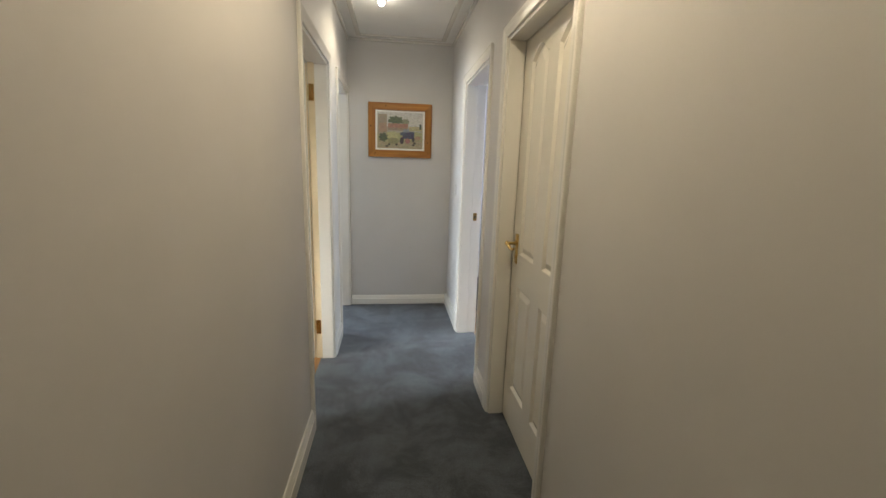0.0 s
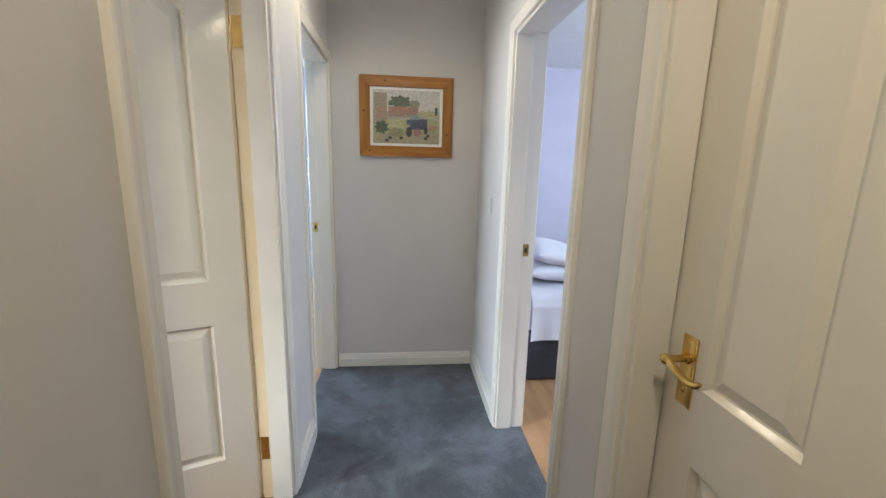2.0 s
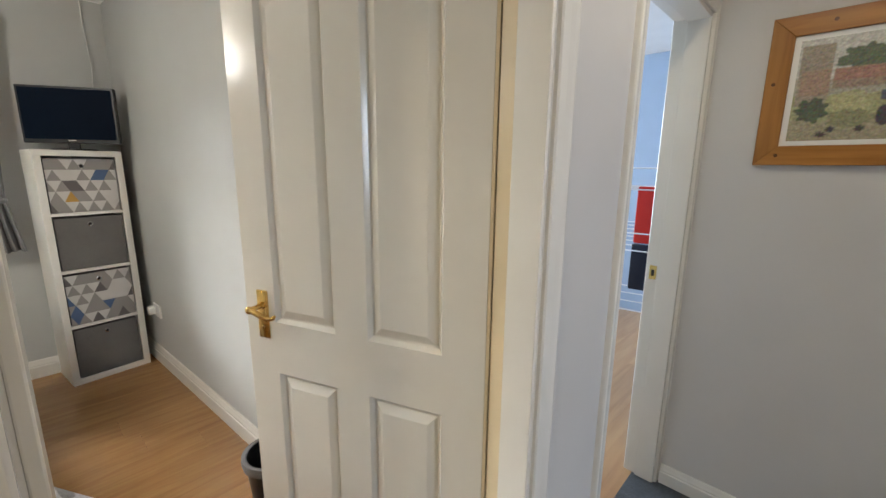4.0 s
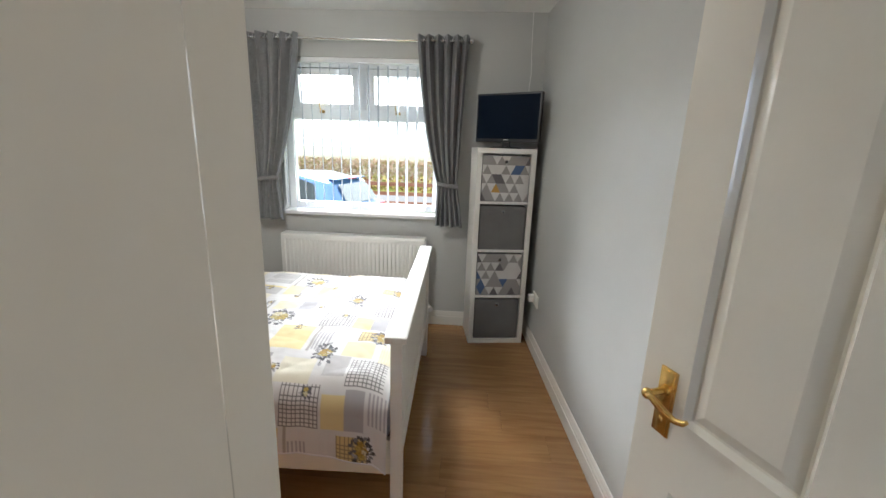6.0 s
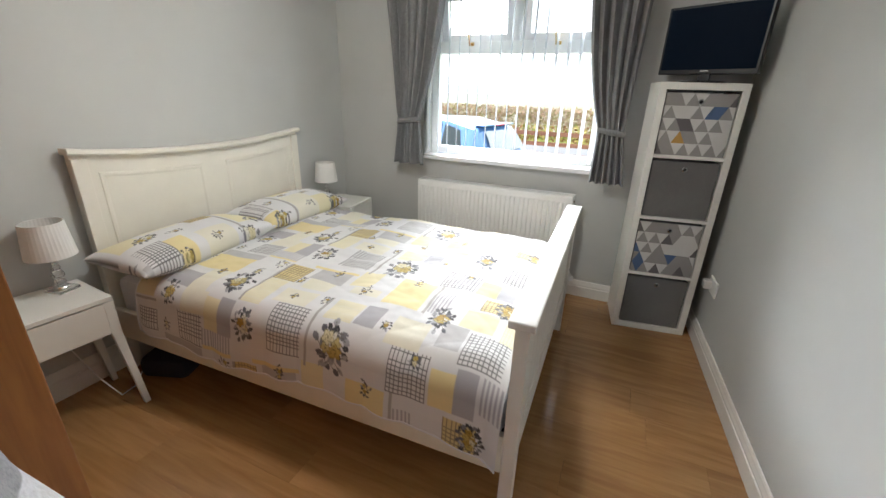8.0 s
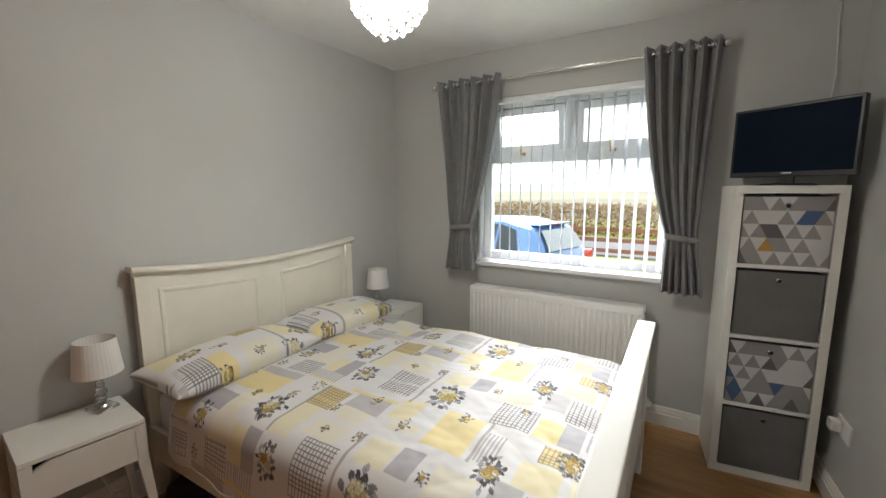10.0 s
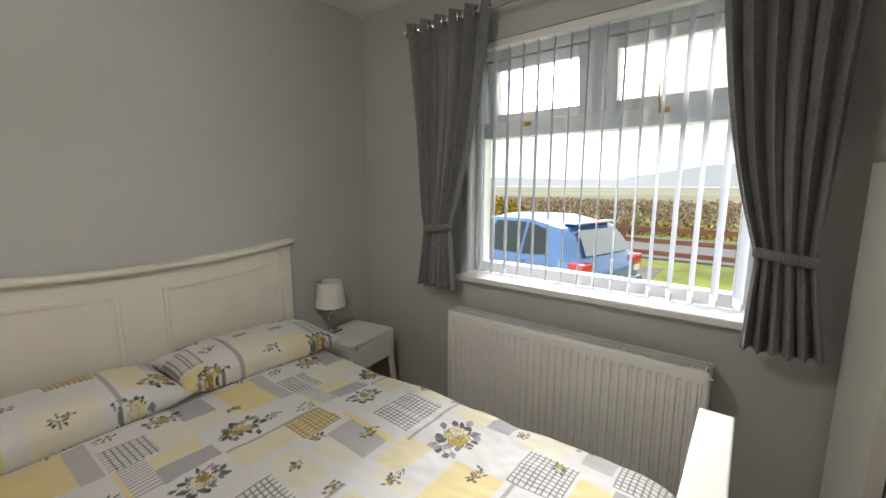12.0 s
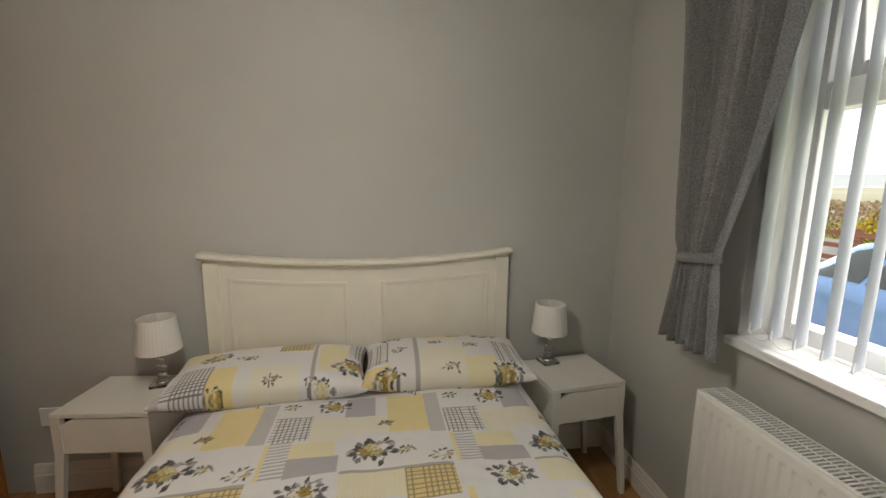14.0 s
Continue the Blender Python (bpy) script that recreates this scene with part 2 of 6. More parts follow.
def boxes(*rows, bev=0.0):
    bm = bmesh.new()
    for r in rows:
        box(bm, *r, bev=bev)
    return bm


def cyl(bm, p0, p1, r0, r1=None, seg=16):
    p0, p1 = Vector(p0), Vector(p1)
    m = Matrix.Translation((p0 + p1) / 2) @ (p1 - p0).to_track_quat("Z", "Y").to_matrix().to_4x4()
    bmesh.ops.create_cone(bm, cap_ends=True, segments=seg, radius1=r0, radius2=r0 if r1 is None else r1, depth=(p1 - p0).length, matrix=m)
    return bm


def ball(bm, p, r, seg=16, squash=(1, 1, 1)):
    m = Matrix.Translation(p) @ Matrix.Diagonal((*squash, 1))
    bmesh.ops.create_uvsphere(bm, u_segments=seg, v_segments=max(6, seg // 2), radius=r, matrix=m)
    return bm


def tube(bm, pts, r, seg=8):
    rings = []
    pts = [Vector(p) for p in pts]
    for i, p in enumerate(pts):
        d = (pts[min(i + 1, len(pts) - 1)] - pts[max(i - 1, 0)]).normalized()
        q = d.to_track_quat("Z", "Y")
        rr = r[i] if isinstance(r, (list, tuple)) else r
        rings.append([bm.verts.new(p + q @ Vector((rr * math.cos(a), rr * math.sin(a), 0))) for a in (2 * math.pi * k / seg for k in range(seg))])
    for a, b in zip(rings, rings[1:]):
        for k in range(seg):
            bm.faces.new((a[k], a[(k + 1) % seg], b[(k + 1) % seg], b[k]))
    bm.faces.new(rings[0])
    bm.faces.new(rings[-1])
    return bm


def lathe(bm, prof, cx=0.0, cy=0.0, seg=24, close=True):
    rings = [[bm.verts.new((cx + r * math.cos(a), cy + r * math.sin(a), z)) for a in (2 * math.pi * k / seg for k in range(seg))] for r, z in prof]
    for a, b in zip(rings, rings[1:]):
        for k in range(seg):
            bm.faces.new((a[k], a[(k + 1) % seg], b[(k + 1) % seg], b[k]))
    if close:
        bm.faces.new(rings[0])
        bm.faces.new(rings[-1])
    return bm


def sheet(f, nu, nv, thick=0.0):
    """A surface through f(u, v), u and v from 0 to 1."""
    bm = bmesh.new()
    g = [[bm.verts.new(f(i / nu, j / nv)) for j in range(nv + 1)] for i in range(nu + 1)]
    for i in range(nu):
        for j in range(nv):
            bm.faces.new((g[i][j], g[i + 1][j], g[i + 1][j + 1], g[i][j + 1]))
    return bm


def prism(bm, poly, axis, a, b):
    """poly: points in the other two axes, in order; from a to b along axis."""
    def at(p, s):
        q = list(p)
        q.insert(axis, s)
        return q
    lo = [bm.verts.new(at(p, a)) for p in poly]
    hi = [bm.verts.new(at(p, b)) for p in poly]
    bm.faces.new(lo)
    bm.faces.new(hi[::-1])
    n = len(poly)
    for k in range(n):
        bm.faces.new((lo[k], lo[(k + 1) % n], hi[(k + 1) % n], hi[k]))
    return bm


def structure(name, bm, material, smooth=False):
    return part(name, bm, material, kind="structure", smooth=smooth)


# ---- walls, floors and ceilings ----
XL, XR = -0.303, 0.637
PL, PR = -0.423, 0.777
YE = 4.725
D1, D2, D3, D4 = (2.838, 3.588), (4.025, 4.69), (2.125, 2.862), (3.232, 3.982)
HEAD = 1.945
WX = -3.53
HW = 0.64
LIN = 0.022


def tv_wall_y(x):
    return 3.41 + (x + 3.53) * 0.070


def wall_x(name, x0, x1, spans, y0, y1, material, top=H):
    """A wall along y between x0 and x1 with door openings, in one piece."""
    out = [(y0, 0)]
    for a, b in spans:
        out += [(a - LIN, 0), (a - LIN, HEAD + LIN), (b + LIN, HEAD + LIN), (b + LIN, 0)]
    out += [(y1, 0), (y1, top), (y0, top)]
    bm = bmesh.new()
    prism(bm, out, 0, x0, x1)
    return structure(name, bm, material)


XM = (XL + PL) / 2
wall_x("wall_hall_west", XM, XL, (D1, D2), -1.3, YE + 0.1, M_HALL)
wall_x("wall_bedroom_east", PL, XM, (D1, D2), HW, YE + 0.1, M_BED)
XM2 = (XR + PR) / 2
wall_x("wall_hall_east", XR, XM2, (D3, D4), -1.3, YE + 0.1, M_HALL)
wall_x("wall_bedroom_2_west", XM2, PR, (D3, D4), 1.6, 6.7, M_LILAC)
structure("wall_hall_end", boxes((XL, YE, 0, XR, YE + 0.1, H)), M_HALL)
structure("wall_hall_start", boxes((PL, -1.4, 0, PR, -1.3, H)), M_HALL)
structure("wall_headboard", boxes((WX - 0.27, HW - 0.1, 0, PL, HW, H)), M_BED)
W0, W1, WZ0, WZ1 = 1.40, 2.66, 0.93, 2.09
structure("wall_window", boxes((WX - 0.27, HW, 0, WX, W0, H), (WX - 0.27, W1, 0, WX, 3.55, H), (WX - 0.27, W0, 0, WX, W1, WZ0 - 0.03), (WX - 0.27, W0, WZ1, WX, W1, H)), M_BED)
bm = bmesh.new()
prism(bm, [(WX, tv_wall_y(WX)), (PL, tv_wall_y(PL)), (PL, tv_wall_y(PL) + 0.1), (WX, tv_wall_y(WX) + 0.1)], 2, 0, H)
structure("wall_side", bm, M_BED)
structure("ceiling_bedroom", boxes((WX - 0.27, HW - 0.1, H, XM, 3.85, H + 0.1)), M_CEIL)
structure("ceiling_hall", boxes((XM, -1.4, H, XM2, YE + 0.1, H + 0.1)), M_CEIL)
structure("floor_hall", boxes((XL - 0.09, -1.4, -0.1, XR + 0.14, YE + 0.1, 0)), M_CARPET)
structure("subfloor_bedroom", boxes((WX - 0.27, HW - 0.1, -0.12, XL - 0.09, 3.85, -0.009)), M_DARK)

# the further bedrooms
structure("wall_bedroom_2_far", boxes((PR, 6.5, 0, 4.6, 6.6, H)), M_LILAC)
structure("wall_bedroom_2_south", boxes((PR, 3.1, 0, 4.6, 3.2, H)), M_LILAC)
structure("wall_bedroom_2_east", boxes((4.5, 3.1, 0, 4.6, 6.5, H)), M_LILAC)
structure("ceiling_bedroom_2", boxes((XM2, 3.0, H, 4.6, 6.6, H + 0.1)), M_CEIL)
structure("wall_bathroom", boxes((1.0, 1.6, 0, 1.05, 3.0, H)), M_DARK)
structure("wall_bedroom_3_far", boxes((-3.4, 7.0, 0, -0.2, 7.1, H)), M_BLUEW)
structure("wall_bedroom_3_west", boxes((-3.4, 3.85, 0, -3.3, 7.0, H)), M_BLUEW)
structure("wall_bedroom_3_east", boxes((PL, YE + 0.1, 0, XL, 7.0, H)), M_BLUEW)
structure("ceiling_bedroom_3", boxes((-3.4, 3.85, H, XM, 7.1, H + 0.1)), M_CEIL)


def casing(name, x, out, a, b, top):
    """Architrave round a door opening on the wall face x; out: +1 or -1, the way it stands out."""
    w = 0.062
    t = tagged(new(name), kind="structure")
    prof = [(0.004, 0), (0.004, 0.008), (0.008, 0.0115), (0.020, 0.0125), (0.030, 0.0135), (0.044, 0.0165), (0.054, 0.018), (0.060, 0.0165), (w, 0.012), (w, 0)]
    for s in (-1, 1):
        e = a if s < 0 else b
        bm = bmesh.new()
        lo = [bm.verts.new((x + out * d, e + s * o, 0)) for o, d in prof]
        hi = [bm.verts.new((x + out * d, e + s * o, top + o)) for o, d in prof]
        for i in range(len(prof)):
            k = (i + 1) % len(prof)
            bm.faces.new((lo[i], lo[k], hi[k], hi[i]))
        bm.faces.new(lo)
        bm.faces.new(hi[::-1])
        part("casing_leg", bm, M_GLOSS, t)
    bm = bmesh.new()
    lo = [bm.verts.new((x + out * d, a - o, top + o)) for o, d in prof]
    hi = [bm.verts.new((x + out * d, b + o, top + o)) for o, d in prof]
    for i in range(len(prof)):
        k = (i + 1) % len(prof)
        bm.faces.new((lo[i], lo[k], hi[k], hi[i]))
    bm.faces.new(lo)
    bm.faces.new(hi[::-1])
    part("casing_head", bm, M_GLOSS, t)
    return t


def lining(name, x0, x1, a, b, top, stop):
    """Door lining with its stop bead; stop: (x0, x1) of the bead."""
    bm = boxes((x0, a - LIN, 0, x1, a, top), (x0, b, 0, x1, b + LIN, top), (x0, a - LIN, top, x1, b + LIN, top + LIN))
    s = 0.012
    box(bm, stop[0], a, 0, stop[1], a + s, top, bev=0.002)
    box(bm, stop[0], b - s, 0, stop[1], b, top, bev=0.002)
    box(bm, stop[0], a + s, top - s, stop[1], b - s, top, bev=0.002)
    return structure(name, bm, M_GLOSS)


for nm, (a, b), side in (("1", D1, 0), ("2", D2, 0), ("3", D3, 1), ("4", D4, 1)):
    if side == 0:
        casing("architrave_hall_" + nm, XL, 1, a, b, HEAD)
        if nm == "2":
            casing("architrave_room_" + nm, PL, -1, a, b, HEAD)
        lining("door_lining_" + nm, PL, XL, a, b, HEAD, (XL - 0.078, XL - 0.0))
    else:
        casing("architrave_hall_" + nm, XR, -1, a, b, HEAD)
        casing("architrave_room_" + nm, PR, 1, a, b, HEAD)
        lining("door_lining_" + nm, XR, PR, a, b, HEAD, (XR + 0.0, XR + 0.078))


def skirting(name, p0, p1, side, h=0.115, t=0.018):
    """A moulded skirting board from p0 to p1 on the floor; side: the way into the room."""
    p0, p1, n = Vector((*p0, 0)), Vector((*p1, 0)), Vector((*side, 0)).normalized()
    prof = [(0, 0), (t, 0), (t, h * 0.62), (t * 0.75, h * 0.66), (t * 0.8, h * 0.72), (t * 0.55, h * 0.86), (t * 0.5, h * 0.92), (t * 0.3, h), (0, h)]
    bm = bmesh.new()
    a = [bm.verts.new(p0 + n * d + Vector((0, 0, z))) for d, z in prof]
    b = [bm.verts.new(p1 + n * d + Vector((0, 0, z))) for d, z in prof]
    k = len(prof)
    for i in range(k):
        bm.faces.new((a[i], a[(i + 1) % k], b[(i + 1) % k], b[i]))
    bm.faces.new(a)
    bm.faces.new(b[::-1])
    return structure(name, bm, M_GLOSS)


for k, (y0, y1) in enumerate(((D1[1] - 0.0015, D1[1]),)):
    structure("rebate_strip", boxes((PL, y0, 0, XL - 0.0785, y1, HEAD)), M_CREAM)
SK = 0.064
skirting("baseboard_hall_west", (XL, -1.3), (XL, D1[0] - SK), (1, 0))
skirting("baseboard_hall_west_2", (XL, D1[1] + SK), (XL, D2[0] - SK), (1, 0))
skirting("baseboard_hall_end", (XL + 0.018, YE), (XR - 0.018, YE), (0, -1), 0.088)
skirting("baseboard_hall_east", (XR, D4[1] + SK), (XR, YE), (-1, 0))
skirting("baseboard_hall_east_2", (XR, D3[1] + SK), (XR, D4[0] - SK), (-1, 0))
skirting("baseboard_hall_east_3", (XR, -1.3), (XR, D3[0] - SK), (-1, 0))
skirting("baseboard_bedroom_head", (WX + 0.018, HW), (-0.76, HW), (0, 1), 0.14)
skirting("baseboard_bedroom_window", (WX, HW), (WX, 3.41), (1, 0), 0.12)
skirting("baseboard_bedroom_side", (WX, tv_wall_y(WX)), (-0.42, tv_wall_y(-0.42)), (0.07, -1), 0.12)
skirting("baseboard_bedroom_2_far", (PR, 6.5), (4.5, 6.5), (0, -1))


def floor_planks(name, x0, x1, y0, y1, material, w=0.19, length=1.25, seed=1):
    base = structure(name, boxes((x0, y0, -0.05, x1, y1, -0.0095)), M_DARK)
    rnd = random.Random(seed)
    cache = {}
    x = x0
    while x < x1 - 0.01:
        ww = min(w, x1 - x)
        y = y0 - rnd.random() * length
        while y < y1 - 0.01:
            a, b = max(y, y0), min(y + length, y1)
            if b - a > 0.02:
                key = (round(ww, 3), round(b - a, 3))
                if key not in cache:
                    bm = boxes((0, 0, -0.009, ww - 0.0006, b - a - 0.0006, 0.0), bev=0.0)
                    me = bpy.data.meshes.new("plank")
                    bm.to_mesh(me)
                    bm.free()
                    me.materials.append(material)
                    cache[key] = me
                p = new("plank", cache[key])
                p.location = (x, a, 0)
                p.parent = base
            y += length
        x += ww
    return base


# window recess, sill and frame
structure("window_board", boxes((WX - 0.13, W0 - 0.0, WZ0 - 0.028, WX + 0.0, W1, WZ0), (WX, W0 - 0.012, WZ0 - 0.030, WX + 0.042, W1 + 0.012, WZ0), bev=0.006), M_UPVC)
win = thing("window_1", WX - 0.17, (W0 + W1) / 2, WZ0)
tagged(win, "white plastic casement window with two open top lights", kind="structure")
hw = (W1 - W0) / 2
hh = WZ1 - WZ0
tr0, tr1 = 0.718, 0.798
part("window_frame", boxes((-0.035, -hw, 0, 0.035, -hw + 0.055, hh), (-0.035, hw - 0.055, 0, 0.035, hw, hh), (-0.035, -hw + 0.055, 0, 0.035, hw - 0.055, 0.055), (-0.035, -hw + 0.055, hh - 0.05, 0.035, hw - 0.055, hh),
     (-0.035, -hw + 0.055, tr0, 0.035, hw - 0.055, tr1), (-0.035, -0.035, tr1, 0.035, 0.035, hh - 0.05), bev=0.004), M_UPVC, win)
part("pane", boxes((-0.01, -hw + 0.05, 0.05, -0.004, hw - 0.05, tr0 + 0.01)), M_PANE, win)
for s, (a, b) in enumerate(((-hw + 0.057, -0.037), (0.037, hw - 0.057))):
    sash = part("sash", boxes((-0.02, a, 0, 0.03, a + 0.05, -(hh - 0.052 - tr1)), (-0.02, b - 0.05, 0, 0.03, b, -(hh - 0.052 - tr1)), (-0.02, a + 0.05, 0, 0.03, b - 0.05, -0.05), (-0.02, a + 0.05, -(hh - 0.052 - tr1) + 0.05, 0.03, b - 0.05, -(hh - 0.052 - tr1)), bev=0.004), M_UPVC, win)
    sash.matrix_basis = pose(0, 0, hh - 0.052, 0, 9 if s == 0 else 7, 0)
    part("pane", boxes((-0.004, a + 0.045, -0.045, 0.004, b - 0.045, -(hh - 0.052 - tr1) + 0.045)), M_PANE, sash)
    mid = (a + b) / 2 - 0.02
    bm = boxes((0.03, mid - 0.02, tr1 - 0.03, 0.042, mid + 0.02, tr1 - 0.008), bev=0.002)
    tube(bm, [(0.045, mid - 0.012, tr1 - 0.02), (0.05, mid - 0.02, tr1 + 0.03), (0.052, mid - 0.02, tr1 + 0.085)], [0.005, 0.004, 0.003])
    part("window_handle", bm, M_BRASS, win, "small brass casement stay", smooth=True)
for o in win.children_recursive:
    if o.name.startswith("pane"):
        o.visible_shadow = False


# ---- doors ----
def panel_rings(x0, x1, z0, z1, arch, inset, n=10):
    """The outline of a door panel with an arched head, drawn in by inset."""
    a, b, lo, hi = x0 + inset, x1 - inset, z0 + inset, z1 - inset
    pts = [(a, lo), (b, lo)]
    for k in range(n + 1):
        t = 1 - k / n
        pts.append((a + (b - a) * t, hi - arch * (1 - math.sin(math.pi * t) ** 1.5)))
    return pts


def door_leaf(width, height, thick=0.038):
    """A moulded four-panel door, hinged at x = 0, front at y = 0 facing -y."""
    bm = bmesh.new()
    st, mid = 0.112, 0.105
    pw = (width - 2 * st - mid) / 2
    cols = [(st, st + pw), (st + pw + mid, width - st)]
    rows = [(0.215, 0.765, 0.0), (0.930, height - 0.062, 0.05)]
    for face in (0, 1):
        yy, s = (0.0, 1) if face == 0 else (thick, -1)
        def quad(x0, z0, x1, z1):
            vs = [bm.verts.new((x, yy, z)) for x, z in ((x0, z0), (x1, z0), (x1, z1), (x0, z1))]
            bm.faces.new(vs)
        quad(0, 0, st, height)
        quad(width - st, 0, width, height)
        quad(st + pw, 0, st + pw + mid, height)
        for x0, x1 in cols:
            quad(x0, 0, x1, rows[0][0])
            quad(x0, rows[0][1], x1, rows[1][0])
            out = panel_rings(x0, x1, rows[1][0], rows[1][1], 0.05, 0)[2:]
            for (xa, za), (xb, zb) in zip(out, out[1:]):
                vs = [bm.verts.new((x, yy, z)) for x, z in ((xa, za), (xb, zb), (xb, height), (xa, height))]
                bm.faces.new(vs)
            for z0, z1, arch in rows:
                rings = []
                for inset, deep in ((0, 0), (0.003, 0.004), (0.010, 0.0125), (0.015, 0.013), (0.038, 0.003), (0.041, 0.002)):
                    rings.append([bm.verts.new((x, yy + s * deep, z)) for x, z in panel_rings(x0, x1, z0, z1, arch, inset)])
                for a, b in zip(rings, rings[1:]):
                    k = len(a)
                    for i in range(k):
                        bm.faces.new((a[i], a[(i + 1) % k], b[(i + 1) % k], b[i]))
                bm.faces.new(rings[-1])
    for xa, za, xb, zb in ((0, 0, width, 0), (width, 0, width, height), (width, height, 0, height), (0, height, 0, 0)):
        bm.faces.new([bm.verts.new(p) for p in ((xa, 0, za), (xb, 0, zb), (xb, thick, zb), (xa, thick, za))])
    return bm


def door(name, x, y, rz, width, height, handle_side, flip, label):
    d = thing(name, x, y, 0.006, rz)
    tagged(d, label, kind="structure")
    leaf = door_leaf(width, height)
    part("door_leaf", leaf, M_DOORP, d)
    part("hinge_edge", boxes((-0.009, 0.0005, 0, -0.0002, 0.0375, height), bev=0.001), M_CREAM, d, "aged cream door edge")
    if handle_side and width > 0.75:
        for z in (0.225, 1.765):
            part("hinge_plate", boxes((-0.0108, 0.004, z - 0.05, -0.009, 0.034, z + 0.05), bev=0.0005), M_BRASS, d, "brass hinge leaf let into the door edge")
    hx = width - 0.068
    for s, yy in ((-1, 0.0), (1, 0.038)):
        bm = bmesh.new()
        box(bm, hx - 0.021, yy, 0.875, hx + 0.021, yy + s * 0.004, 1.025, bev=0.0015)
        box(bm, hx - 0.016, yy + s * 0.003, 0.88, hx + 0.016, yy + s * 0.006, 1.02, bev=0.0015)
        cyl(bm, (hx, yy, 0.978), (hx, yy + s * 0.014, 0.978), 0.0125, 0.0115)
        cyl(bm, (hx, yy, 0.978), (hx, yy + s * 0.05, 0.978), 0.0075)
        ball(bm, (hx, yy + s * 0.053, 0.978), 0.012, 14, (1, 0.8, 1))
        tube(bm, [(hx, yy + s * 0.05, 0.978), (hx - 0.022, yy + s * 0.052, 0.973), (hx - 0.044, yy + s * 0.05, 0.963), (hx - 0.065, yy + s * 0.046, 0.958), (hx - 0.080, yy + s * 0.044, 0.963), (hx - 0.087, yy + s * 0.043, 0.970)], [0.007, 0.0085, 0.0075, 0.0065, 0.0065, 0.004], 10)
        ball(bm, (hx, yy + s * 0.006, 0.91), 0.006, 10, (1, 0.5, 1.3))
        part("door_handle", bm, M_BRASS, d, "brass lever handle on a backplate", smooth=True)
    for z in (0.225, 1.765):
        bm = bmesh.new()
        cyl(bm, (-0.004, -0.006, z - 0.05), (-0.004, -0.006, z + 0.05), 0.006, seg=12)
        box(bm, -0.002, -0.0005, z - 0.05, 0.03, -0.0025 + 0.0, z + 0.05)
        box(bm, -0.034, -0.004, z - 0.05, -0.004, -0.001, z + 0.05)
        part("hinge", bm, M_BRASS, d, "brass butt hinge", smooth=True)
    return d


for z in (0.231, 1.771):
    structure("hinge_leaf", boxes((PL + 0.004, D1[1] - 0.0032, z - 0.05, PL + 0.036, D1[1] - 0.0016, z + 0.05), bev=0.0005), M_BRASS)
DA = 21.0
d1 = door("door_1", PL - 0.010, D1[1] - 0.008, 180 + DA, 0.762, 1.93, 1, 0, "white gloss panelled door, open into the bedroom with brass lever handle")
# after the turn the front faces the side wall, so the leaf stands on the far side of its hinge line
for o in d1.children:
    o.data.transform(Matrix.Translation((0, -0.038, 0)))
d3 = door("door_3", XR + 0.082, D3[0] + 0.003, 90, D3[1] - D3[0] - 0.006, 1.93, 1, 0, "closed white gloss panelled door with brass lever handle")
for o in d3.children:
    o.data.transform(Matrix.Scale(-1, 4, (0, 1, 0)))
    o.data.flip_normals()


def strike(name, y, x, s):
    t = thing(name, x, y, 0.965)
    tagged(t, "brass strike plate let into the door lining", kind="structure")
    part("plate", boxes((-0.014, 0, -0.03, 0.014, s * 0.0015, 0.03), bev=0.0005), M_BRASS, t)
    part("latch_hole", boxes((-0.006, s * 0.0015, -0.014, 0.006, s * 0.0025, 0.012)), M_DARK, t)


strike("strike_plate_2", D2[1], PL + 0.02, -1)
strike("strike_plate_4", D4[1], PR - 0.035, -1)

structure("ceiling_trim", boxes((XL + 0.09, -1.2, H - 0.014, XL + 0.125, YE - 0.1, H), (XR - 0.125, -1.2, H - 0.014, XR - 0.09, YE - 0.1, H), (XL + 0.125, YE - 0.135, H - 0.014, XR - 0.125, YE - 0.1, H),
          (XL, -1.2, H - 0.02, XL + 0.02, YE, H), (XR - 0.02, -1.2, H - 0.02, XR, YE, H), (XL + 0.02, YE - 0.02, H - 0.02, XR - 0.02, YE, H), bev=0.004), M_GLOSS)


# ---- hall ----
def spotlight(x, y):
    t = thing("ceiling_spotlight", x, y, H, 0, "small lit chrome spotlight fixed to the hall ceiling", "ceiling light", "hall spotlights")
    bm = bmesh.new()
    lathe(bm, [(0.04, 0), (0.042, -0.006), (0.036, -0.014), (0.03, -0.016)], seg=24)
    part("base", bm, M_CHROME, t, smooth=True)
    bm = bmesh.new()
    ball(bm, (0, 0, -0.03), 0.022, 16)
    part("bulb", bm, M_BULB, t, "glowing warm bulb", smooth=True)
    t.children[1].visible_shadow = False


spotlight(0.02, 3.80)
spotlight(0.17, 1.9)

